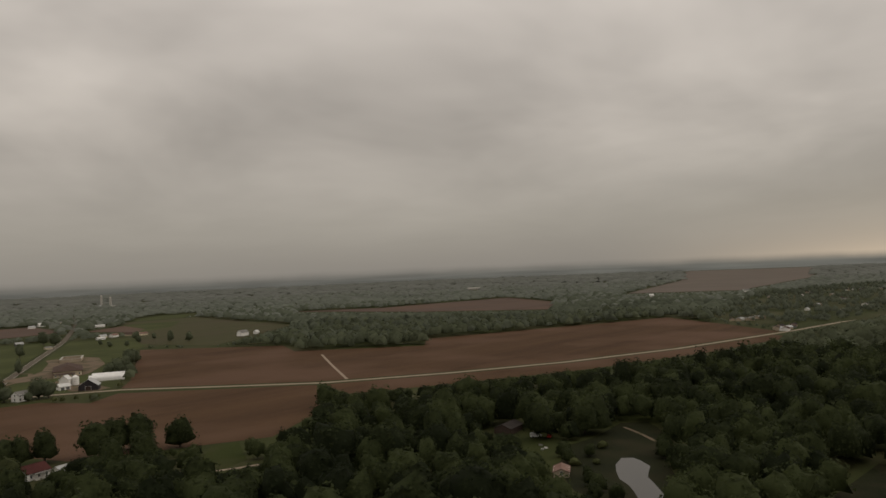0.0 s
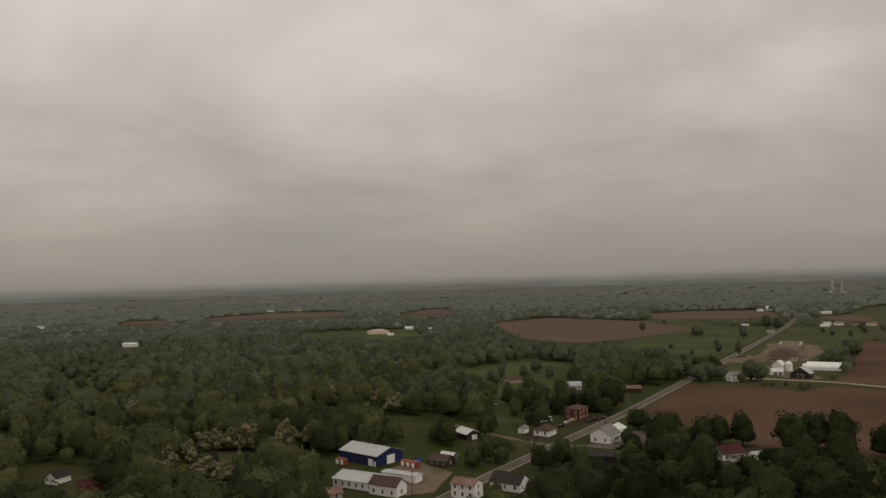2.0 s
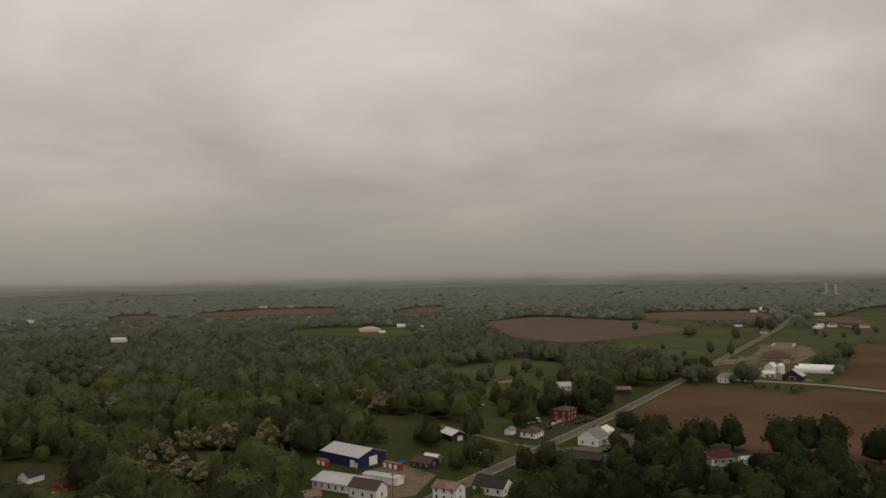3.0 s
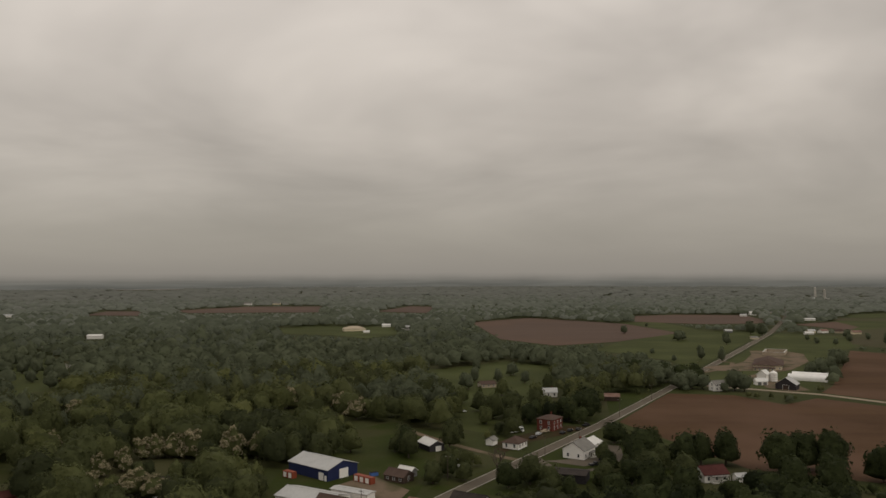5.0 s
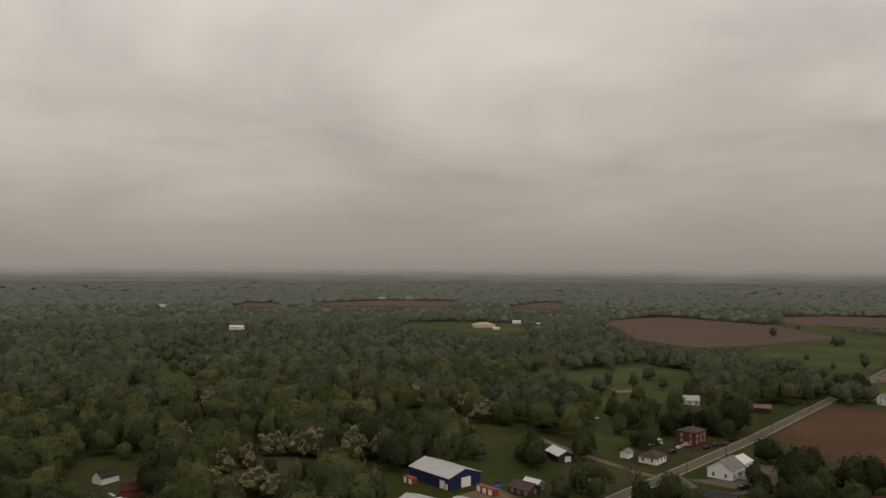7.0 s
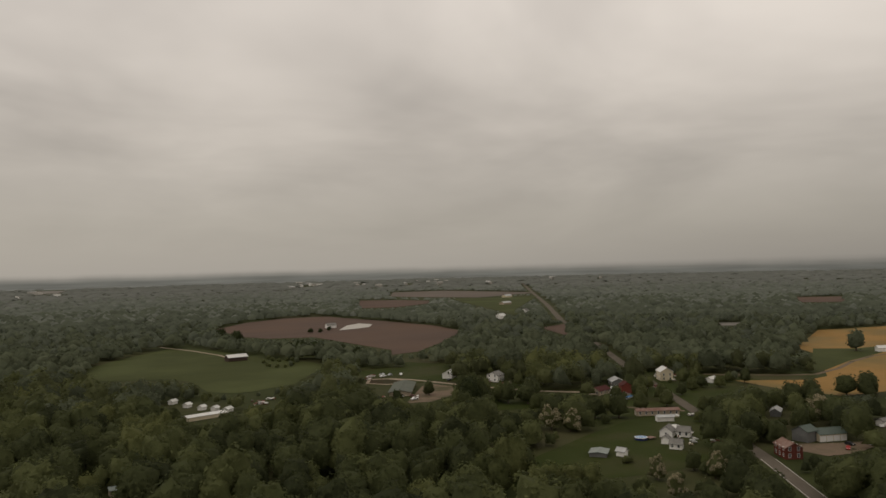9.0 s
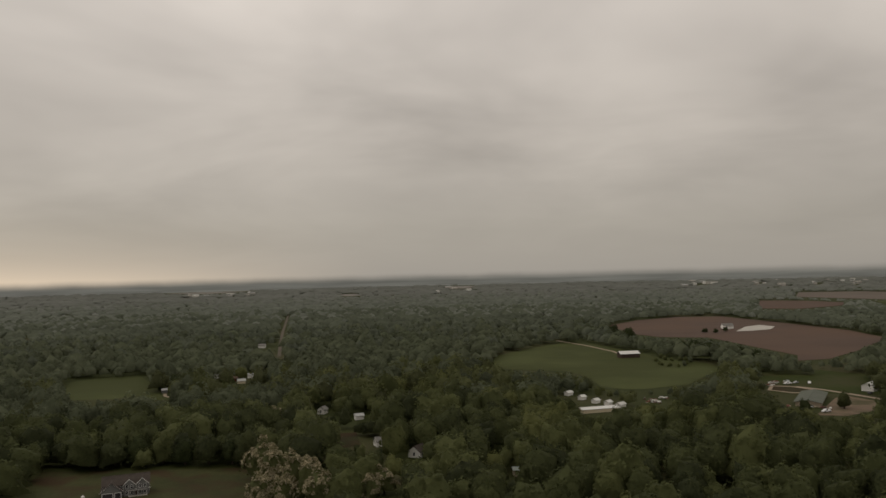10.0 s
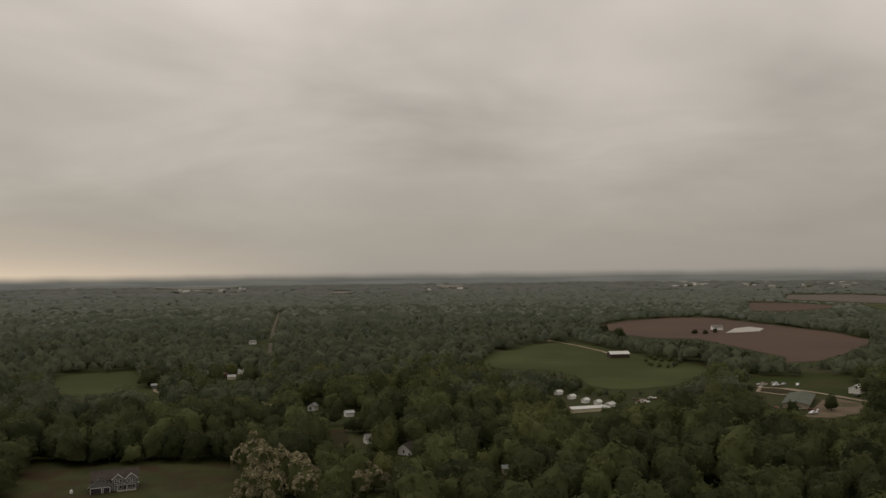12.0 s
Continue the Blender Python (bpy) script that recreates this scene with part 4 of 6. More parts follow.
def building(name, label, category, x, y, yaw, length, width, eave, rise, wall, roof, storeys=1, windows=True, doors=(), hip=False, chimney=False, over=0.45, group="", clear=None):
    """A house, shed or barn: walls with gables, an overhanging roof along its local x, windows, doors."""
    BUILT.append((x, y, clear if clear is not None else max(length, width) * 0.55 + 2.5))
    t = thing(name, pose(x, y, 0, 0, 0, yaw), label, category, group)
    L2, W2 = length / 2, width / 2
    if hip:
        part("wall", box(0, 0, 0, length, width, eave), wall, t)
        r = max(0.0, L2 - W2)
        o = over
        v = [(-L2 - o, -W2 - o, eave), (L2 + o, -W2 - o, eave), (L2 + o, W2 + o, eave), (-L2 - o, W2 + o, eave), (-r, 0, eave + rise), (r + 0.01, 0, eave + rise)]
        v += [(p[0], p[1], eave - 0.2) for p in v[:4]]
        part("roof", (v, [(0, 1, 5, 4), (1, 2, 5), (2, 3, 4, 5), (3, 0, 4), (6, 7, 1, 0), (7, 8, 2, 1), (8, 9, 3, 2), (9, 6, 0, 3), (9, 8, 7, 6)]), roof, t)
    else:
        part("wall", extrude([(-W2, 0), (W2, 0), (W2, eave), (0, eave + rise), (-W2, eave)], -L2, L2), wall, t)
        s = rise / W2
        th, o = 0.18, over
        for sgn in (1, -1):
            prof = [(0, eave + rise + 0.03), (sgn * (W2 + o), eave - s * o + 0.03), (sgn * (W2 + o), eave - s * o + 0.03 + th), (0, eave + rise + 0.03 + th)]
            if sgn < 0:
                prof = prof[::-1]
            part("roof", extrude(prof, -L2 - o, L2 + o), roof, t)
        part("ridge_cap", box(0, 0, eave + rise + 0.16, length + 2 * o, 0.35, 0.10), roof, t)
    if windows:
        for fl in range(storeys):
            z = 0.95 + fl * 2.75
            if z + 1.4 > eave + 0.5:
                continue
            n = max(2, int(length / 3.3))
            for k in range(n):
                wx = (k + 0.5) / n * length - L2
                if any(d[0] in "fb" and abs(d[1] - wx) < d[2] / 2 + 0.7 for d in doors) and fl == 0:
                    continue
                add_window(t, wx, -W2 - 0.03, z, 0)
                add_window(t, wx, W2 + 0.03, z, 180)
            n = max(1, int(width / 3.6))
            for k in range(n):
                wy = (k + 0.5) / n * width - W2
                if any(d[0] in "lr" and abs(d[1] - wy) < d[2] / 2 + 0.7 for d in doors) and fl == 0:
                    continue
                add_window(t, L2 + 0.03, wy, z, 90)
                add_window(t, -L2 - 0.03, wy, z, -90)
    for side, at, w, h, mat, kind in doors:
        d = box(0, 0, 0.02, w, 0.14, h)
        for k in range(1, int(h / 0.6)):
            box(0, -0.075, k * 0.6, w - 0.1, 0.03, 0.05, d)
        ob = part(kind, d, mat, t)
        ob.matrix_basis = {"f": pose(at, -W2 - 0.05, 0), "b": pose(at, W2 + 0.05, 0, 0, 0, 180), "r": pose(L2 + 0.05, at, 0, 0, 0, 90), "l": pose(-L2 - 0.05, at, 0, 0, 0, -90)}[side]
        tr = box(-w / 2 - 0.08, 0, 0.02, 0.16, 0.2, h + 0.1)
        box(w / 2 + 0.08, 0, 0.02, 0.16, 0.2, h + 0.1, tr)
        box(0, 0, h, w, 0.2, 0.16, tr)
        part("door_frame", tr, TRIM, ob)
    if chimney:
        d = box(length * 0.22, 0.4, eave + rise * 0.4, 0.7, 0.7, rise * 0.6 + 0.9)
        box(length * 0.22, 0.4, eave + rise + 0.9, 0.85, 0.85, 0.12, d)
        part("chimney", d, BRICK, t)
    return t


def porch(t, x, y, w, d, h, roof):
    v = box(x, y, h, w, d, 0.2)
    part("porch_roof", v, roof, t)
    for k in (-1, 0, 1):
        part("porch_post", box(x + k * (w / 2 - 0.15), y - d / 2 + 0.15, 0, 0.15, 0.15, h), TRIM, t)
    part("porch_floor", box(x, y, 0, w, d, 0.3), CONCRETE, t)


def hoop_house(label, x, y, yaw, length, width, height):
    BUILT.append((x, y, length * 0.6))
    t = thing("greenhouse", pose(x, y, 0, 0, 0, yaw), label, "greenhouse", "hoop greenhouses")
    W = width / 2
    prof = [(-W, 0), (W, 0)] + [(W * math.cos(a), height * (0.35 + 0.65 * math.sin(a))) for a in np.linspace(0, math.pi, 13)]
    part("cover", extrude(prof, -length / 2, length / 2), FILM, t)
    for k in range(int(length / 4) + 1):
        xx = -length / 2 + k * 4
        rib = [(y * 1.012, z * 1.012) for y, z in prof]
        part("rib", extrude(rib, xx - 0.06, xx + 0.06), TRIM, t)
    for s in (-1, 1):
        d = box(s * (length / 2 + 0.05), 0, 0, 0.1, 2.6, 2.5)
        part("door", d, GREYSIDE, t)
    return t


def silo(label, x, y, r, h, cap, mat=STEEL, name="silo"):
    BUILT.append((x, y, r + 4))
    t = thing(name, pose(x, y, 0), label, name.replace("_", " "), name + "s")
    part("wall", tube(r, r, h, 20), mat, t)
    for k in range(1, int(h / 1.6)):
        part("hoop", tube(r + 0.06, r + 0.06, 0.12, 20, z0=k * 1.6), STEEL, t)
    part("roof", tube(r + 0.12, r * 0.12, cap, 20, z0=h), mat, t)
    part("ladder", box(r + 0.15, 0, 0, 0.1, 0.5, h), STEEL, t)
    return t


CAR_SHAPES = {}


def vehicle(kind, x, y, yaw, paint, label):
    """A car, pickup, van or camper with glass, wheels and lights."""
    dims = {"car": (4.6, 1.8), "pickup": (5.6, 2.0), "van": (5.4, 2.0), "camper": (8.0, 2.4), "bus": (10.5, 2.5)}
    L, W = dims[kind]
    key = (kind, paint.name)
    if key not in CAR_SHAPES:
        h = L / 2
        if kind == "car":
            prof = [(-h, 0.35), (h, 0.35), (h, 0.75), (h - 1.1, 0.95), (h - 1.7, 1.42), (-h + 1.0, 1.45), (-h + 0.3, 1.0), (-h, 0.9)]
            win = [(h - 1.30, 0.98), (h - 1.78, 1.36), (-h + 1.1, 1.38), (-h + 0.55, 1.0)]
        elif kind == "pickup":
            prof = [(-h, 0.45), (h, 0.45), (h, 0.95), (h - 1.3, 1.1), (h - 1.9, 1.8), (h - 3.1, 1.8), (h - 3.3, 1.1), (-h, 1.1)]
            win = [(h - 1.45, 1.15), (h - 1.95, 1.72), (h - 3.0, 1.72), (h - 3.15, 1.15)]
        elif kind == "van":
            prof = [(-h, 0.4), (h, 0.4), (h, 1.1), (h - 0.7, 1.3), (h - 1.2, 2.05), (-h + 0.1, 2.1), (-h, 2.0)]
            win = [(h - 0.85, 1.35), (h - 1.15, 1.9), (h - 2.2, 1.9), (h - 2.2, 1.35)]
        else:
            prof = [(-h, 0.5), (h, 0.5), (h, 1.3), (h - 0.5, 2.75), (-h + 0.1, 2.8), (-h, 2.6)]
            win = [(h - 0.30, 1.5), (h - 0.60, 2.4), (h - 2.0, 2.4), (h - 2.0, 1.5)]
        swap = lambda d: ([(py, px, pz) for px, py, pz in [(a, b, c) for a, b, c in d[0]]], [q[::-1] for q in d[1]])
        body = swap(extrude(prof, -W / 2, W / 2))
        glass_d = swap(extrude(win, -W / 2 - 0.01, W / 2 + 0.01))
        rr = 0.34 if kind == "car" else 0.42
        v, f = tube(rr, rr, 0.24, 14)
        wheel = mesh_of("wheel", [(a, c - 0.12, b) for a, b, c in v], f, RUBBER)
        CAR_SHAPES[key] = (mesh_of("body", *body, paint), mesh_of("side_glass", *glass_d, GLASS), wheel, rr, mesh_of("headlight", *box(0, 0, 0, 0.08, 0.35, 0.18), TRIM))
    b, g, wh, rr, hl = CAR_SHAPES[key]
    t = thing(kind, pose(x, y, 0.12, 0, 0, yaw), label, kind, "parked vehicles")
    part("body", b, None, t)
    part("side_glass", g, None, t)
    for sx in (-1, 1):
        for sy in (-1, 1):
            part("wheel", wh, None, t).location = (sx * L * 0.31, sy * (W / 2 - 0.08), rr)
    for sy in (-1, 1):
        part("headlight", hl, None, t).location = (L / 2, sy * (W / 2 - 0.3), 0.72)
    return t


def bare_tree(x, y, h, seed, bark=BARK, label="leafless grey tree with many fine branches"):
    """A leafless tree: a trunk that forks again and again into thin twigs."""
    rng = random.Random(seed)
    t = thing("bare_tree", pose(x, y, 0), label, "tree", "bare trees")

    def limb(v, f, p, d, length, r, depth):
        n, q = len(v), p + d * length
        side = d.cross(Vector((0.3, 0.5, 0.8))).normalized()
        other = d.cross(side)
        for c, k in ((p, r), (q, r * 0.65)):
            for a in range(5):
                v.append(tuple(c + (side * math.cos(a * 1.257) + other * math.sin(a * 1.257)) * k))
        f += [(n + a, n + (a + 1) % 5, n + 5 + (a + 1) % 5, n + 5 + a) for a in range(5)]
        if depth:
            for _ in range(3):
                turn = Vector((rng.uniform(-1, 1), rng.uniform(-1, 1), rng.uniform(-0.1, 0.6)))
                limb(v, f, q, (d + turn * 0.75).normalized(), length * rng.uniform(0.6, 0.85), r * 0.62, depth - 1)

    v, f = [], []
    limb(v, f, Vector((0, 0, 0)), Vector((0, 0, 1)), h * 0.28, 0.035 * h, 0)
    part("trunk", (v, f), bark, t)
    for k in range(4):
        v, f = [], []
        d = Vector((math.cos(k * 1.7) * 0.6, math.sin(k * 1.7) * 0.6, 1)).normalized()
        limb(v, f, Vector((0, 0, h * 0.26)), d, h * 0.24, 0.02 * h, 3)
        part("branch", (v, f), bark, t)
    BUILT.append((x, y, 5))
    return t


def pole(x, y, h, label="wooden utility pole beside the road"):
    t = thing("utility_pole", pose(x, y, 0, 0, 0, -31), label, "utility pole", "utility poles")
    part("post", tube(0.16, 0.11, h, 8), BARK, t)
    part("crossarm", box(0, 0, h - 0.8, 2.4, 0.12, 0.14), BARK, t)
    for k in (-1, 0, 1):
        part("insulator", tube(0.06, 0.05, 0.22, 6, z0=h - 0.66, cx=k * 1.05), TRIM, t)


ALONG, ACROSS = 59.5, -30.5  # local x along the main road, or square to it


def village():
    gdoor = (("r", 0.5, 4.6, 3.8, WHITE, "overhead_door"), ("f", 8.5, 2.6, 3.0, WHITE, "overhead_door"), ("f", 11.2, 0.95, 2.1, WHITE, "door"))
    building("pole_barn", "dark blue steel barn with a pale metal roof", "barn", -53.3, 325.4, -40, 25, 16.6, 4.6, 2.6, BLUE, TINROOF, windows=False, doors=gdoor)
    building("workshop", "low white workshop with a wide pale metal roof", "workshop", -50, 281, 149.5, 24, 14, 3.2, 2.0, WHITE, TINROOF, doors=(("l", 2, 3, 2.6, GREYSIDE, "overhead_door"),))
    building("workshop_wing", "low flat white roofed wing beside the workshop", "shed", -36, 288, 149.5, 17, 5, 3.0, 0.4, WHITE, TINROOF, windows=False)
    building("brown_roofed_house", "white house with a brown roof beside a workshop", "house", -40, 268, 149.5, 13, 7, 4.2, 2.4, WHITE, BROWNROOF)
    for x, y, l, yaw in ((-66, 318, 6, -40), (-34, 310, 10, -40)):
        t = thing("shipping_container", pose(x, y, 0, 0, 0, yaw), "orange red steel container with white doors on grass", "container", "containers")
        part("body", box(0, 0, 0.1, l, 2.6, 2.6), ORANGE, t)
        for k in range(int(l / 3)):
            part("door", box(-l / 2 + 1.5 + k * 3.2, -1.33, 0.35, 1.9, 0.06, 2.0), WHITE, t)
        part("roof_rail", box(0, 0, 2.7, l, 2.4, 0.08), ORANGE, t)
        BUILT.append((x, y, 7))
    building("garage", "dark garage with a white metal roof", "garage", -8, 370, 120, 12, 8, 3.0, 1.9, DARKWALL, WHITEROOF, doors=(("l", -0.8, 2.7, 2.3, WHITE, "overhead_door"),), windows=False)
    building("brown_house", "small brown wooden house with a brown shingle roof", "house", -20, 313, 145, 10, 7, 2.6, 2.0, BROWNWOOD, BROWNROOF)
    building("tin_shed", "small shed with a pale tin roof", "shed", -17, 320, 145, 7, 4.5, 2.6, 1.3, GREYSIDE, WHITEROOF, windows=False)
    building("brick_house", "square two-storey red brick house with white trim", "house", 56, 417, 56, 12, 9.5, 6.3, 1.6, BRICK, BROWNROOF, storeys=2, hip=True, chimney=True, clear=17)
    building("cottage", "white cottage with a dark brown hipped roof", "house", 33, 373, ALONG, 10, 8.5, 3.0, 2.6, WHITE, BROWNROOF, hip=True)
    building("white_shed", "small white shed on a lawn", "shed", 22, 379, ALONG, 5, 4, 2.6, 1.2, WHITE, GREYROOF, windows=False)
    t = building("white_house", "two-storey white farmhouse with a grey roof", "house", 61, 354, 56, 12.5, 10.5, 4.2, 3.4, WHITE, GREYROOF, storeys=2, doors=(("f", 2, 1.0, 2.1, BROWNWOOD, "door"),), chimney=True)
    porch(t, 2, -6.4, 5, 2.2, 2.5, GREYROOF)
    building("house_extension", "white garage wing with a white metal roof", "garage", 68, 367, 56, 11, 9, 3.6, 2.0, WHITE, WHITEROOF, windows=False, doors=(("f", -2, 2.6, 2.3, GREYSIDE, "overhead_door"), ("f", 2, 2.6, 2.3, GREYSIDE, "overhead_door")))
    building("rusty_shed", "open shed with a rusty red and white roof", "shed", 110, 511, ALONG - 70, 10, 7, 3.0, 1.6, BROWNWOOD, RUST, windows=False, clear=13)
    building("white_roofed_house", "house with a pale metal roof under trees", "house", 70, 530, ALONG - 60, 12, 8, 3.2, 2.4, WHITE, TINROOF, chimney=True, clear=15)
    building("red_roofed_house", "tan house with a brown roof on a lawn", "house", 30, 573, 20, 12, 7.5, 2.8, 1.8, TAN, BROWNROOF)
    t = building("porch_house", "white house with a red roof and porch among trees", "house", 108, 313, 14, 11, 8.5, 3.2, 2.6, WHITE, REDROOF, clear=12)
    porch(t, 1, -5.3, 8, 2.4, 2.6, GREYROOF)
    building("white_lean_to", "small white lean-to shed among trees", "shed", 119, 310, 14, 5, 3.5, 2.4, 0.9, WHITE, TINROOF, windows=False, clear=5)
    building("dark_garage", "long garage with a flat black roof", "garage", 50, 313, ACROSS + 10, 15, 10, 3.4, 0.7, DARKWALL, DARKROOF, windows=False, clear=10)
    t = building("black_roofed_house", "white house with a black shingle roof", "house", 8, 272, ALONG - 90, 13, 9, 3.2, 3.0, WHITE, DARKROOF, clear=9)
    porch(t, 0, 5.6, 9, 2.2, 2.5, DARKROOF)
    building("rust_roofed_house", "two-storey cream house with a rusty metal roof", "house", -9, 262, ALONG - 90, 10, 7, 5.2, 1.8, WHITE, RUST, storeys=2, clear=8)
    building("woodside_house", "white house with a dark roof among trees", "house", -116, 300, 20, 11, 7, 2.8, 2.0, WHITE, DARKROOF, clear=8)
    building("white_gabled_shed", "dark shed with a white gable at the wood", "shed", -186, 297, 70, 8, 6, 2.8, 2.2, WHITE, DARKROOF, windows=False, clear=9)
    building("maroon_shed", "maroon shed beside scrap among trees", "shed", -165, 283, 30, 9, 6, 2.8, 1.6, REDPAINT, REDROOF, windows=False, clear=7)
    building("orange_roofed_house", "small house with an orange tin roof", "house", -62, 262, 20, 9, 6, 2.8, 1.6, TAN, RUST, clear=6)
    for x, y, yaw, k, kind, lab in ((6, 334, 40, 0, "car", "white car parked on a drive"), (65, 336, 20, 2, "pickup", "black pickup parked beside a white house"), (70, 346, 60, 2, "car", "black car parked beside a garage"),
                                    (71, 413, 60, 2, "car", "dark car parked beside a brick house"), (77, 424, 50, 2, "pickup", "dark pickup parked under trees"), (48, 401, 60, 1, "car", "silver car parked on grass"), (52, 407, 40, 5, "pickup", "tan pickup parked on grass"),
                                    (-112, 288, 150, 0, "pickup", "white pickup beside a wooded house"), (-92, 284, 20, 1, "car", "silver car parked on grass"), (-88, 277, 40, 0, "car", "white car parked on grass"), (21, 268, 10, 3, "pickup", "red pickup parked on grass"),
                                    (24, 277, 60, 0, "car", "white car parked under trees"), (3, 345, 60, 0, "car", "white car beside a side street"), (37, 336, 30, 2, "car", "dark car beside the road"), (-165, 274, 40, 0, "car", "white car beside a shed"), (-172, 278, 10, 1, "car", "silver car beside a shed")):
        vehicle(kind, x, y, yaw, CAR_PAINTS[k], lab)
    vehicle("camper", 37, 407, 30, CAR_PAINTS[0], "white camper parked behind a cottage")
    vehicle("van", 109, 588, 40, CAR_PAINTS[0], "white van parked on a far lawn")
    vehicle("pickup", 9, 467, 15, CAR_PAINTS[0], "white pickup parked on a lawn")
    for x, y, yaw in ((61, 404, 60), (66, 410, 60), (44, 392, 50)):
        vehicle("car", x, y, yaw, CAR_PAINTS[2], "black car parked on a bare yard")
    t = thing("dumpster", pose(-31, 320, 0, 0, 0, 30), "blue steel dumpster on a lawn", "dumpster")
    part("bin", box(0, 0, 0.15, 3.2, 1.9, 1.4), material("blue_bin_paint", (0.05, 0.12, 0.34), (0.08, 0.17, 0.42), 0.3, 2, rough=0.5), t)
    part("lid", box(0, 0, 1.56, 3.3, 2.0, 0.08), RUBBER, t)
    for x, y in ((-24, 262), (6, 312), (38, 352), (60, 388), (95, 452), (130, 512), (165, 575), (205, 645)):
        pole(x - 6 if y < 330 else x + 7, y, 10.5)


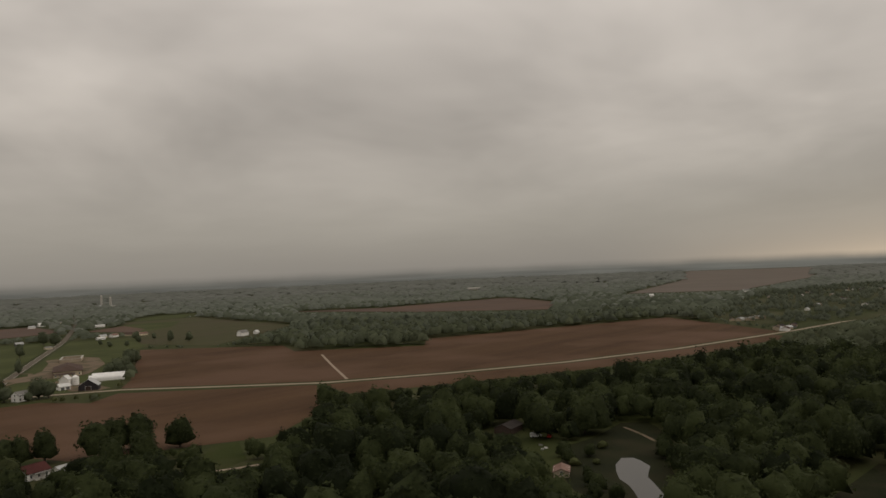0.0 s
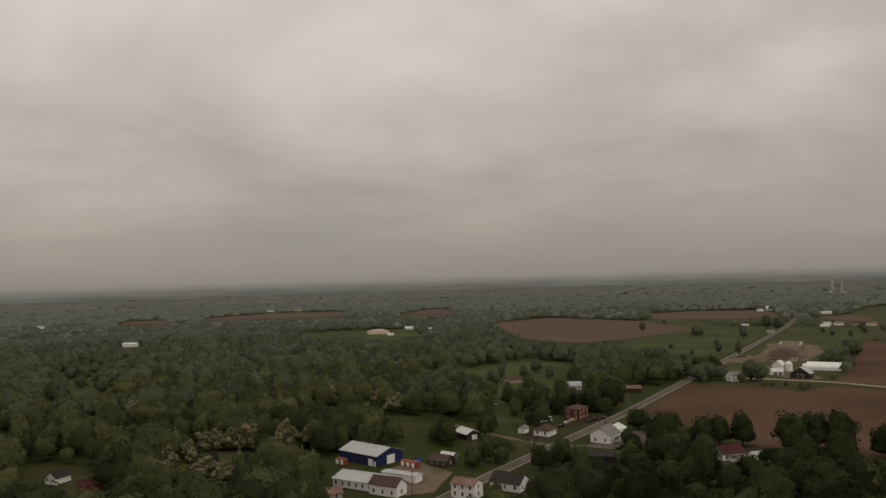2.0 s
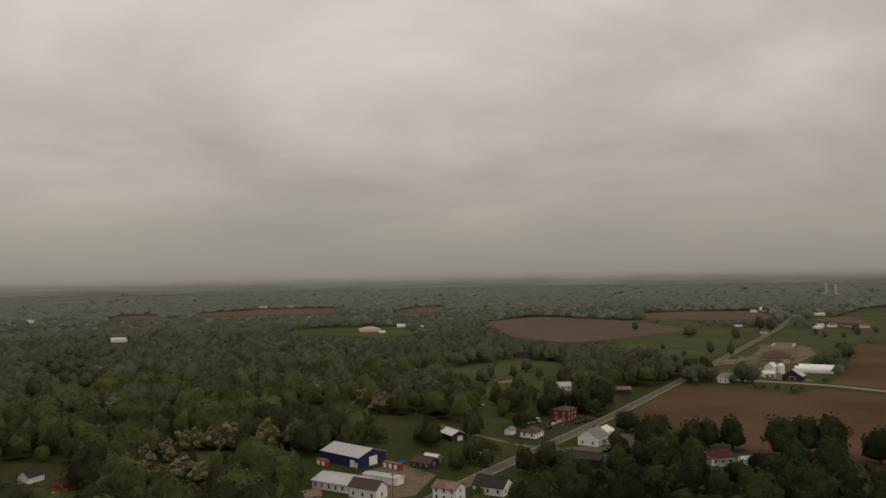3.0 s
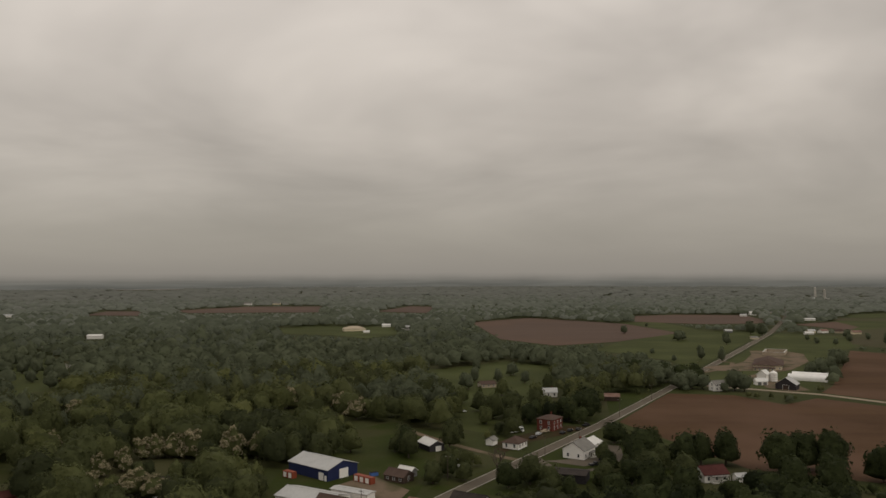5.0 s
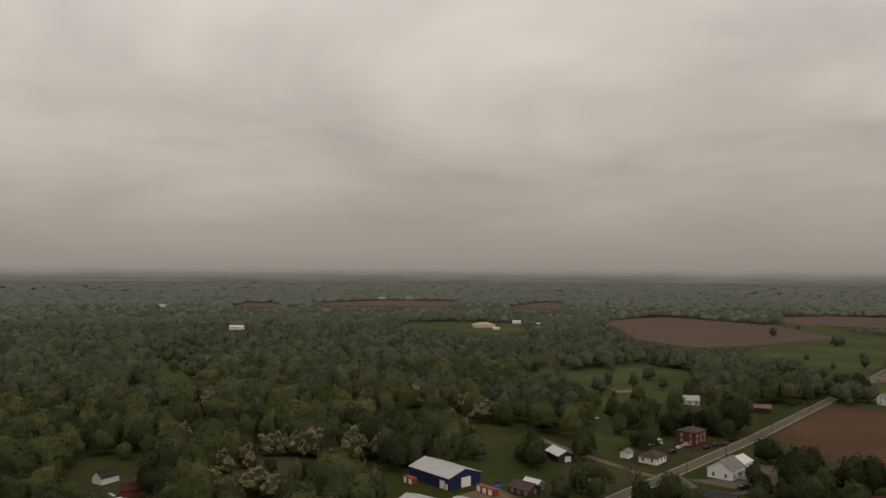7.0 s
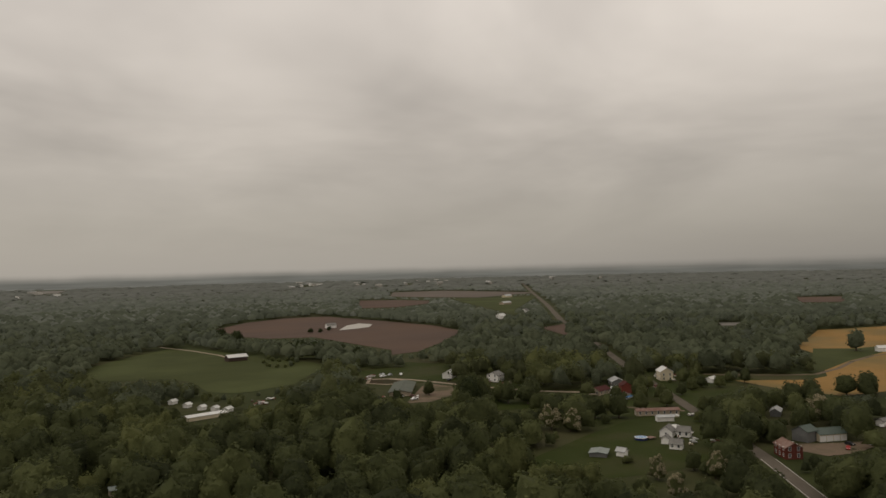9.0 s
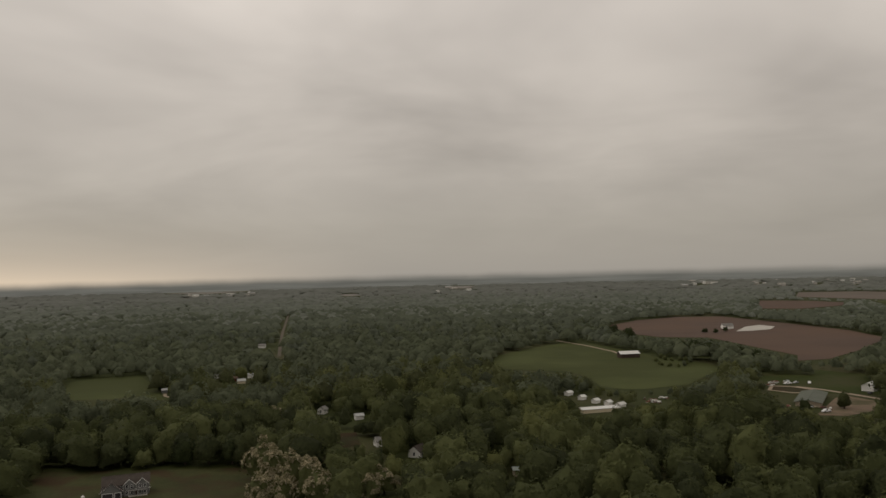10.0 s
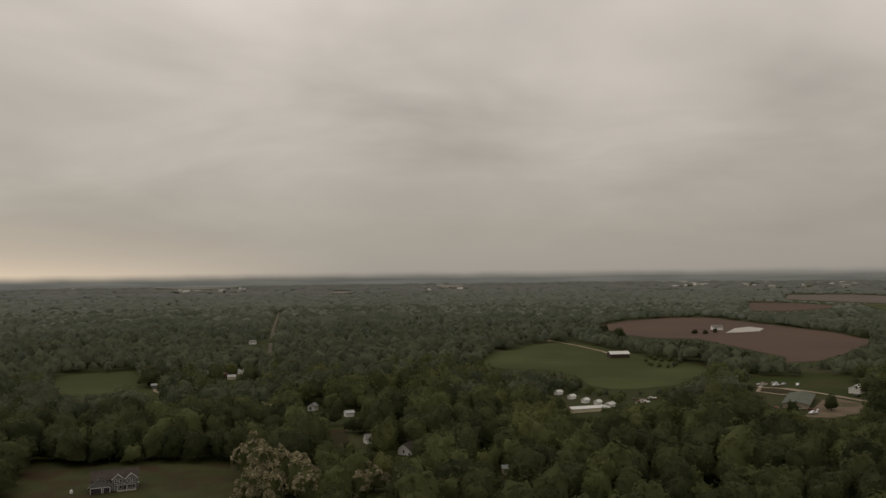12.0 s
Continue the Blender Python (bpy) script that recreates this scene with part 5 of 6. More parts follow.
def north_farm():
    building("farmhouse", "white farmhouse half hidden by a tree", "house", 196, 554, 20, 10, 7, 4.6, 2.6, WHITE, GREYROOF, storeys=2, clear=11)
    building("white_garage", "white garage with a white roof", "garage", 238, 581, 0, 8.5, 6.5, 3.0, 2.0, WHITE, WHITEROOF, doors=(("f", -2, 2.6, 2.3, GREYSIDE, "overhead_door"), ("f", 2, 2.6, 2.3, GREYSIDE, "overhead_door")), windows=False)
    building("white_granary", "tall white granary with a white roof", "granary", 249, 602, 45, 8, 7.5, 5.6, 3.0, WHITE, WHITEROOF, windows=False)
    silo("white metal grain bin", 256, 600, 2.8, 6.5, 1.8, WHITE, "grain_bin")
    building("dark_barn", "dark weathered barn with a pale metal roof", "barn", 249, 560, 55, 12, 14, 4.0, 4.6, DARKWALL, TINROOF, windows=False, doors=(("l", 0, 4, 3.4, BROWNWOOD, "sliding_door"),))
    hoop_house("long white plastic hoop greenhouse", 284, 603, -29, 28, 9, 4.8)
    hoop_house("long white plastic hoop greenhouse", 293, 616, -29, 28, 9, 4.8)
    building("brown_roofed_hall", "wide hall with a brown hipped roof", "hall", 290, 691, 66, 46, 23, 4.2, 4.8, CREAM, BROWNROOF, hip=True, over=1.2)
    building("entry_wing", "cream entry wing before the hall", "wing", 274, 662, -24, 17, 6, 3.0, 1.0, TAN, BROWNROOF, hip=True)
    t = thing("courtyard_wall", pose(345, 806, 0, 0, 0, 62), "low tan walled court behind the hall", "wall")
    for cx, cy, sx, sy in ((0, -10, 36, 1.2), (0, 10, 36, 1.2), (-18, 0, 1.2, 18.8), (18, 0, 1.2, 18.8)):
        part("wall", box(cx, cy, 0, sx, sy, 3.0), TAN, t)
        part("coping", box(cx, cy, 3.0, sx + 0.4, sy + 0.4, 0.25), CONCRETE, t)
    for x, y, yaw, l, w, e, r, wm, rm, nm, lab in (
            (617, 1550, 10, 18, 13, 5, 5, WHITE, WHITEROOF, "far_barn", "white roofed barn among far fields"), (580, 1500, 0, 16, 10, 4, 3, WHITE, TINROOF, "far_house", "far white house beside the road"),
            (668, 1590, 0, 16, 10, 4, 3, CREAM, GREYROOF, "far_house", "far cream house beside the road"), (645, 1365, -8, 26, 9, 4, 2, WHITE, WHITEROOF, "far_shed", "long white far shed by fields"),
            (515, 1085, 0, 14, 10, 4, 3, CREAM, TINROOF, "far_house", "far cream house behind trees"), (532, 1085, 30, 20, 10, 4, 3, WHITE, RUST, "far_house", "far house with a rusty roof"), (552, 1080, -20, 14, 9, 4, 3, TAN, BROWNROOF, "far_house", "far tan house behind trees"), (500, 1060, 0, 16, 9, 3, 2, WHITE, WHITEROOF, "far_shed", "far white shed by trees"), (565, 1060, 10, 18, 9, 4, 3, CREAM, RUST, "far_shed", "far cream shed by trees"),
            (395, 985, 0, 12, 8, 3, 2, CREAM, GREYROOF, "far_house", "far cream house by the road"), (400, 1090, 0, 14, 9, 4, 3, GREYSIDE, TINROOF, "far_house", "far grey house by the road"),
            (1225, 2480, 0, 30, 16, 5, 4, WHITE, WHITEROOF, "far_barn", "far white farm building by silos"), (1160, 2430, 20, 24, 14, 5, 4, WHITE, TINROOF, "far_barn", "far white barn by silos"),
            (-138, 1150, 15, 32, 20, 4, 3.6, CREAM, TAN, "tan_roofed_house", "large house with a tan hipped roof among woods"), (-115, 1108, 0, 12, 8, 3, 2, WHITE, WHITEROOF, "far_shed", "small white shed by a house"), (-96, 1235, 0, 18, 10, 4, 3, WHITE, WHITEROOF, "far_house", "far white house among woods"), (-62, 1190, 20, 20, 10, 4, 3, WHITE, TINROOF, "far_house", "far white farmhouse among woods"), (-58, 1160, 0, 12, 8, 4, 3, WHITE, GREYROOF, "far_house", "far small white house among woods"),
            (-469, 1024, 3, 19, 9, 4, 1.8, WHITE, WHITEROOF, "white_barn", "long white barn standing over the woods"), (-890, 1560, 0, 30, 14, 5, 3, WHITE, TINROOF, "far_barn", "far white barn among woods"), (-560, 2160, 0, 40, 14, 5, 4, WHITE, GREYROOF, "far_house", "far white house among woods"), (-480, 2180, 0, 30, 14, 5, 4, CREAM, GREYROOF, "far_house", "far cream house among woods"),
            (610, 870, 10, 14, 9, 5, 3, WHITE, GREYROOF, "woodside_farmhouse", "white farmhouse at a wood's edge"), (640, 880, 20, 10, 7, 4, 3, WHITE, WHITEROOF, "far_shed", "small white shed at a wood's edge"),
            (2140, 1650, -40, 70, 22, 7, 3, CONCRETE, CONCRETE, "far_warehouse", "long pale far warehouse"), (1560, 705, -50, 18, 12, 5, 4, WHITE, WHITEROOF, "far_house", "far white house in fields"), (1530, 740, -50, 14, 12, 5, 4, WHITE, WHITEROOF, "far_house", "far white house in fields"), (1745, 560, -40, 20, 12, 5, 4, WHITE, GREYROOF, "far_house", "far white house in fields")):
        k = 0.72 if nm.startswith("far_") else 1.0
        building(nm, lab, nm.split("_")[-1], x, y, yaw, l * k, w * k, e * k, r * k, wm, rm, windows=False, hip=(nm == "tan_roofed_house"), clear=20 if nm == "white_barn" else None)
    silo("tall pale far concrete silo", 1178, 2455, 3.6, 36, 3, CONCRETE)
    silo("tall pale far concrete silo", 1206, 2450, 3.6, 30, 3, CONCRETE)
    rng = random.Random(4)
    for cx, cy, sx, sy, count in ((985, 302, 26, 14, 9), (872, 222, 26, 9, 8), (1410, 292, 40, 14, 7), (1790, 326, 70, 34, 18), (1560, 380, 120, 60, 7), (1180, 260, 110, 40, 6)):
        for k in range(count):
            x, y = cx + rng.uniform(-sx, sx), cy + rng.uniform(-sy, sy)
            building("town_house", rng.choice(("small pale house in a far town", "small white house in a far town", "small far house with a grey roof")), "house", x, y, rng.uniform(-30, 60), rng.uniform(6.5, 10), rng.uniform(5, 6.5), 2.6, 1.6,
                     rng.choice((WHITE, TAN, TAN, GREYSIDE)), rng.choice((GREYROOF, GREYROOF, TINROOF, BROWNROOF, DARKROOF)), windows=False, group="town houses", clear=7)


def pond_side():
    building("pond_house", "house with a faded pink roof among trees", "house", 231, 121, 30, 9, 6, 2.2, 1.2, TAN, RUST, clear=10)
    building("dark_pond_shed", "dark-roofed shed among trees near a pond", "shed", 285, 185, 10, 14, 9, 3.0, 1.8, BROWNWOOD, DARKROOF, windows=False, clear=11)
    vehicle("van", 281, 166, -45, CAR_PAINTS[0], "white van parked among trees")
    vehicle("car", 284, 160, 20, CAR_PAINTS[3], "red car parked among trees")
    road("pond_path", [(322, 140), (312, 126), (299, 111)], 1.6, YARD, "pale footpath across grass", z=0.10, clear=6)
    for k in range(7):
        t = thing("junk_pile", pose(262 + 3.1 * (k % 4), 140 + 5 * (k // 2), 0, 0, 0, 50 * k), "small heap of pale scrap on grass", "scrap", "scrap heaps")
        part("sheet", box(0, 0, 0.02, 1.8, 1.1, 0.5), WHITE if k % 2 else STEEL, t)
        part("plank", box(0.3, 0.2, 0.52, 2.4, 0.3, 0.12), BARK, t)
    BUILT.append((266, 150, 15))


def south_side():
    building("white_shed", "white shed with a white metal roof and dark door", "shed", -308, -483, 40, 10, 7.5, 3.6, 2.0, WHITE, WHITEROOF, windows=False, doors=(("l", 0, 3.2, 3.0, DARKWALL, "sliding_door"),))
    building("white_house", "white two-storey house with a grey roof", "house", -326, -447, 30, 11, 9, 4.6, 2.4, WHITE, GREYROOF, storeys=2)
    building("riding_barn", "wide low barn with a grey-green metal roof", "barn", -251, -452, 57, 44, 14, 2.6, 1.4, TAN, SLATE, windows=False, over=1.0)
    building("yellow_house", "tall cream yellow house with a white roof", "house", -422, -372, 60, 11, 9, 6.4, 2.8, CREAM, WHITEROOF, storeys=2, chimney=True)
    building("low_house", "low white house with a grey roof", "house", -444, -392, 60, 14, 8, 3.0, 2, WHITE, GREYROOF)
    building("white_shed", "small white shed on a lawn", "shed", -438, -344, 10, 8, 5, 2.6, 1.2, WHITE, WHITEROOF, windows=False)
    building("red_roofed_house", "low house with a red roof", "house", -346, -357, 15, 13, 8, 2.8, 2.0, TAN, REDROOF)
    building("red_barn", "faded red barn beside a road", "barn", -362, -350, 60, 8, 7, 5.0, 2.2, REDPAINT, REDROOF, windows=False)
    building("grey_roofed_house", "house with a pale roof beside a road", "house", -379, -376, 60, 12, 9, 3.2, 2.2, GREYSIDE, TINROOF)
    building("long_trailer", "long low trailer with a rusty roof", "trailer", -323, -286, -28, 24, 5, 2.8, 0.9, TAN, RUST)
    building("small_shed", "small pale shed near a trailer", "shed", -314, -272, -28, 9, 4, 2.4, 0.8, WHITE, TINROOF, windows=False)
    building("pool_house", "white house with grey gabled roofs", "house", -288, -246, 30, 7.5, 6, 3.0, 2.2, WHITE, GREYROOF)
    building("pool_house_wing", "white wing with a grey roof", "house", -294, -241, 120, 6, 5, 2.8, 2.0, WHITE, GREYROOF)
    building("white_cottage", "small white cottage with a grey roof", "house", -272, -226, 120, 5.5, 4.5, 2.6, 1.8, WHITE, GREYROOF)
    building("green_roofed_shed", "low open shed with a flat grey-green roof", "shed", -236, -238, 40, 9, 7.5, 1.8, 0.5, GREYSIDE, GREENROOF, windows=False)
    building("garden_shed", "small white garden shed on a lawn", "shed", -243, -231, 110, 4, 3.4, 2.4, 1.2, WHITE, TINROOF, windows=False)
    building("garden_shed", "small white gabled shed beside white houses", "shed", -276, -236, 30, 4.2, 3.4, 2.6, 1.4, WHITE, GREYROOF, windows=False)
    building("white_canopy", "flat white open carport on a lawn", "carport", -297, -250, 30, 6, 3.5, 2.8, 0.3, WHITE, WHITEROOF, windows=False)
    t = thing("swimming_pool", pose(-272, -248, 0), "round blue above-ground pool with a brown deck", "pool")
    part("wall", tube(3.0, 3.0, 1.25, 28), BLUE, t)
    part("rim", tube(3.12, 3.12, 0.12, 28, z0=1.25), TRIM, t)
    part("water", tube(2.8, 2.8, 0.05, 28, z0=1.36), POOLWATER, t)
    part("deck", box(-4.2, 2.0, 0.9, 4.0, 3.6, 0.25), RUST, t)
    for sx in (-1, 1):
        for sy in (-1, 1):
            part("deck_post", box(-4.2 + sx * 1.8, 2.0 + sy * 1.6, 0, 0.2, 0.2, 0.9), BARK, t)
    building("brick_hall", "red brick hall with a pale gabled roof", "hall", -299, -188, ALONG, 11, 7.5, 4.8, 2.0, BRICK, RUST, storeys=2, clear=11)
    building("green_garage", "grey garage with a green-grey roof", "garage", -331, -201.5, 0, 8, 8, 5.0, 2.0, GREYSIDE, MOSSROOF, windows=False, clear=12)
    building("garage_wing", "garage wing with white overhead doors", "garage", -341, -197, -20, 14, 9, 3.4, 2.0, CREAM, MOSSROOF, windows=False, clear=14, doors=tuple(("b", at, 2.9, 2.6, WHITE, "overhead_door") for at in (-5.4, -1.8, 1.8, 5.4)))
    building("white_house", "two-storey white house at a drive", "house", -380, -136, -20, 9, 6.5, 4.4, 2.0, WHITE, GREYROOF, storeys=2)
    building("white_house_wing", "low white wing with a dark roof", "house", -389, -130, -20, 8, 6, 2.8, 1.6, WHITE, DARKROOF)
    road("paddock_track", [(-270, -509), (-280, -494), (-289, -470), (-300, -435), (-321, -392), (-340, -370)], 3.5, SAND, "pale sandy track between paddocks", z=0.19, clear=2)
    road("dirt_drive", [(-414, -148), (-430, -139), (-446, -132), (-430, -118), (-404, -99)], 4, YARD, "pale dirt drive behind a white house", z=0.12, clear=4)
    road("wall_drive", [(-352, -174), (-366, -170), (-380, -167)], 3.5, YARD, "pale drive behind houses", z=0.16, clear=4)
    building("grey_shed", "small shed with a pale roof among trees", "shed", -372, -246, 30, 10, 5, 2.8, 1.4, GREYSIDE, TINROOF, windows=False)
    building("lean_shed", "low white shed with a grey roof", "shed", -390, -198, 0, 6, 4, 2.4, 1.2, WHITE, GREYROOF, windows=False)
    building("lean_shed", "low grey shed with a pale roof", "shed", -398, -188, 20, 6, 4, 2.4, 1.2, GREYSIDE, TINROOF, windows=False)
    building("white_shed", "small white shed by a fence", "shed", -444, -162, 0, 4.5, 3.5, 2.4, 1.1, WHITE, WHITEROOF, windows=False)
    for pts in ([(-462, -236), (-436, -212), (-412, -192), (-421, -178)], [(-478, -180), (-462, -163), (-445, -175)]):
        t = thing("board_fence", pose(0, 0, 0), "long white board fence on a lawn", "fence", "board fences")
        for (x1, y1), (x2, y2) in zip(pts, pts[1:]):
            d = math.hypot(x2 - x1, y2 - y1)
            a = math.degrees(math.atan2(y2 - y1, x2 - x1))
            for z in (0.5, 1.1):
                part("rail", box(0, 0, z, d, 0.1, 0.35), WHITE, t).matrix_basis = pose((x1 + x2) / 2, (y1 + y2) / 2, 0, 0, 0, a)
            for k in range(int(d / 3)):
                part("post", box(0, 0, 0, 0.2, 0.2, 1.6), WHITE, t).location = (x1 + (x2 - x1) * k * 3 / d, y1 + (y2 - y1) * k * 3 / d, 0)
    # odds and ends in the yards
    rng = random.Random(31)
    for x, y, spread, count in ((-356, -352, 16, 26), (-384, -366, 14, 16), (-432, -376, 14, 14), (-288, -236, 14, 8), (-326, -284, 12, 8), (-395, -190, 12, 6), (-440, -164, 12, 8), (-262, -520, 10, 8), (-322, -440, 10, 8), (-236, -430, 12, 5), (-160, -470, 10, 12)):
        for k in range(count):
            cx, cy = x + rng.uniform(-spread, spread), y + rng.uniform(-spread, spread)
            if any((cx - bx) ** 2 + (cy - by) ** 2 < (0.45 * br) ** 2 for bx, by, br in BUILT):
                continue
            t = thing("yard_heap", pose(cx, cy, 0.1, 0, 0, rng.uniform(0, 180)), "low heap of boards and covered goods in a yard", "heap", "yard heaps")
            for j in range(3):
                part("board", box(rng.uniform(-1, 1), rng.uniform(-0.8, 0.8), 0.02 + 0.42 * j, rng.uniform(1.2, 3.2), rng.uniform(0.6, 1.6), 0.44), rng.choice((WHITE, TAN, RUST, STEEL, REDPAINT, WHITE, GREYSIDE)), t)
    BUILT.append((-160, -470, 13))
    t = thing("covered_boat", pose(-347, -332, 0.1, 0, 0, 20), "boat under a bright blue cover on grass", "boat")
    part("hull", extrude([(-1.0, 0.3), (1.0, 0.3), (1.25, 1.2), (-1.25, 1.2)], -3.2, 3.2), WHITE, t)
    part("cover", extrude([(-1.35, 1.2), (1.35, 1.2), (0.0, 1.9)], -3.4, 3.4), POOLWATER, t)
    part("trailer_frame", box(0, 0, 0.0, 5.5, 1.4, 0.3), STEEL, t)
    # wheat farm
    for x, y, r, h in ((-672, -326, 3.3, 7), (-681, -322, 3.3, 7), (-690, -330, 2.8, 6.5)):
        silo("ribbed galvanised grain bin on a farm", x, y, r, h, 2.4, STEEL, "grain_bin")
    silo("tall white silo on a wheat farm", -712, -331, 2.2, 14, 2.0, WHITE)
    for x, y, yaw, l, w, e, r, wm, rm, lab in ((-722, -322, 20, 18, 10, 3.6, 2.4, GREYSIDE, TINROOF, "grey machine shed on a wheat farm"), (-738, -316, 20, 15, 9, 3.6, 2.4, GREYSIDE, GREYROOF, "grey barn on a wheat farm"), (-688, -364, -30, 13, 7, 3.6, 2.2, WHITE, WHITEROOF, "white farmhouse beside wheat"), (-708, -353, -30, 12, 8, 4, 2.5, WHITE, RUST, "white shed beside wheat"), (-760, -385, 0, 16, 7, 3.2, 2, WHITE, TINROOF, "far white sheds behind wheat"), (-705, -322, 60, 10, 8, 4, 3, WHITE, TINROOF, "white barn on a wheat farm")):
        building("farm_building", lab, "farm building", x, y, yaw, l * 0.85, w * 0.85, e * 0.9, r * 0.9, wm, rm, windows=False)
    # sheds in the south wood
    building("long_white_shed", "long low cream building with a white roof in the wood", "shed", -113, -440, 12, 24, 7, 2.2, 0.8, CREAM, WHITEROOF, windows=False, clear=18)
    for x, y, l in ((-108, -503, 6.5), (-113, -484, 5.5), (-118.5, -469, 5.5), (-124.5, -461, 5), (-130, -452, 7)):
        building("white_hut", "small white roofed hut in the wood", "hut", x, y, 40, l * 0.8, 3.6, 2.0, 1.0, WHITE, WHITEROOF, windows=False, group="white huts", clear=8)
    building("field_barn", "pale roofed open barn beside a green field", "barn", -210, -712, 5, 19, 10, 4, 2.2, BROWNWOOD, WHITEROOF, windows=False, clear=20)
    building("white_cottage", "white cottage with a dark roof in the wood", "house", -3, -343, 60, 8, 6.5, 2.8, 2.4, WHITE, UMBERROOF, clear=8)
    building("wood_house", "pale house with a grey roof in the wood", "house", 15, -368, 20, 7, 5.5, 2.6, 1.8, WHITE, GREYROOF, clear=7)
    building("wood_house", "small white house in the wood", "house", 55, -463, 70, 5.5, 4.5, 2.8, 1.4, WHITE, GREYROOF, clear=11)
    building("wood_shed", "small pale shed in the wood", "shed", 31, -440, 20, 5, 4, 2.4, 1.0, WHITE, TINROOF, windows=False, clear=9)
    building("wood_shed", "shed with a green-grey roof in the wood", "shed", -45, -303, 0, 5, 4.5, 2.6, 0.8, TAN, GREENROOF, windows=False, clear=8)
    building("far_white_house", "white house on a far road", "house", 178, -918, 0, 8, 6, 3.0, 2, WHITE, GREYROOF, windows=False, clear=14)
    building("clearing_shed", "small grey shed at a green clearing", "shed", 186, -572, 20, 4, 3.2, 2.2, 0.9, GREYSIDE, TINROOF, windows=False, clear=5)
    for x, y, lab, wm, rm in ((136, -645, "white house in far woods", WHITE, TINROOF), (147, -627, "house with a rusty roof in far woods", REDPAINT, RUST), (137, -611, "cream house in far woods", CREAM, TINROOF), (166, -649, "small white shed in far woods", WHITE, GREYROOF)):
        building("woodland_house", lab, "house", x, y, 15 + 3.1 * (x - 136), 6, 4.5, 2.4, 1.3, wm, rm, windows=False, clear=7)
    building("far_farmhouse", "white farmhouse beside a far road", "house", -703, -970, 20, 14, 10, 5, 3, WHITE, WHITEROOF, windows=False)
    building("far_barn", "pale barn beside a far road", "barn", -957, -1310, 20, 30, 11, 4, 2.5, TAN, TINROOF, windows=False)
    building("far_hall", "pale long roofed building beside a far road", "hall", -1163, -1590, 30, 38, 12, 4, 3, CREAM, TINROOF, windows=False)
    building("far_farmhouse", "white house far along the road", "house", -828, -1072, 30, 14, 9, 3.5, 2.5, WHITE, GREYROOF, windows=False)
    building("soil_farm", "small farmhouse on tilled soil", "house", -434, -1014, 0, 14, 9, 4, 3, WHITE, GREYROOF, windows=False)
    rng = random.Random(9)
    # The last eleven stand in for pale strips of land on the horizon.
    for k in range(52):
        a = radians(rng.uniform(-110, -104) if k > 45 else rng.uniform(163, 169) if k > 40 else rng.uniform(-160, -148) if k < 24 else rng.uniform(-146, -136) if k < 32 else rng.uniform(-178, -175) if k < 36 else rng.uniform(164, 169))
        r = rng.uniform(3300, 4300)
        building("far_warehouse", "long pale far building on the horizon", "warehouse", r * math.sin(a), r * math.cos(a), rng.uniform(0, 90), rng.uniform(16, 40), 14, rng.uniform(7, 11), 1.5, rng.choice((WHITE, CONCRETE, CONCRETE)), rng.choice((CONCRETE, TINROOF)), windows=False, group="far warehouses", clear=20)
    # large grey house on its lot: two front gables and a gabled garage before the main roof
    t = building("grey_house", "large grey two-storey house with white trim", "house", 118.5, -296.5, 199, 20, 9.5, 5.4, 3.2, GREYSIDE, UMBERROOF, storeys=2, doors=(("f", 4.4, 1.1, 2.2, BROWNWOOD, "door"),), clear=18)
    for gx in (1.4, 7.0):
        part("front_gable_wall", extrude([(gx - 2.4, 0.0), (gx + 2.4, 0.0), (gx + 2.4, 5.4), (gx, 7.6), (gx - 2.4, 5.4)], 4.7, 5.7), GREYSIDE, t).matrix_basis = pose(0, 0, 0, 0, 0, -90) @ Matrix.Diagonal((1, 1, 1, 1))
        for sg in (-1, 1):
            prof = [(gx, 7.62), (gx + sg * 2.8, 5.05), (gx + sg * 2.8, 5.25), (gx, 7.84)]
            part("front_gable_roof", extrude(prof if sg > 0 else prof[::-1], 0.5, 6.1), UMBERROOF, t).matrix_basis = pose(0, 0, 0, 0, 0, -90)
            part("barge_board", extrude([(gx, 7.55), (gx + sg * 2.8, 4.98), (gx + sg * 2.8, 5.28), (gx, 7.86)], 6.1, 6.2), TRIM, t).matrix_basis = pose(0, 0, 0, 0, 0, -90)
        for wz in (0.95, 3.6):
            for wx in (-1.0, 1.0):
                add_window(t, gx + wx, -5.75, wz, 0)
    t.scale = (0.87, 0.87, 0.87)
    t.location.x -= 3.0
    part("eave_trim", box(0, -4.85, 2.75, 21, 0.25, 0.25), TRIM, t)
    porch(t, 5, -6.6, 8, 1.9, 2.6, GREYROOF)
    g = building("gabled_garage", "grey gabled garage with two dark doors", "garage", 119.5, -291.9, 109, 6.6, 7.6, 2.9, 3.1, GREYSIDE, UMBERROOF, windows=False, doors=(("r", -1.5, 3.8, 2.2, DARKWALL, "overhead_door"), ("r", 2.3, 2.2, 2.2, DARKWALL, "overhead_door")))
    for sg in (-1, 1):
        prof = [(0, 5.92), (sg * 4.4, 2.42), (sg * 4.4, 2.70), (0, 6.2)]
        part("barge_board", extrude(prof, 3.56, 3.66), TRIM, g)
    for wy in (-0.6, 0.6):
        add_window(g, 3.14, wy, 3.5, 90, 0.7, 1.0)
    t = thing("propane_tank", pose(130, -290, 0), "white propane tank on the lawn", "tank")
    part("shell", tube(0.6, 0.6, 1.2, 14, cap=0.35), WHITE, t)
    part("valve", tube(0.1, 0.1, 0.25, 8, z0=1.5), STEEL, t)
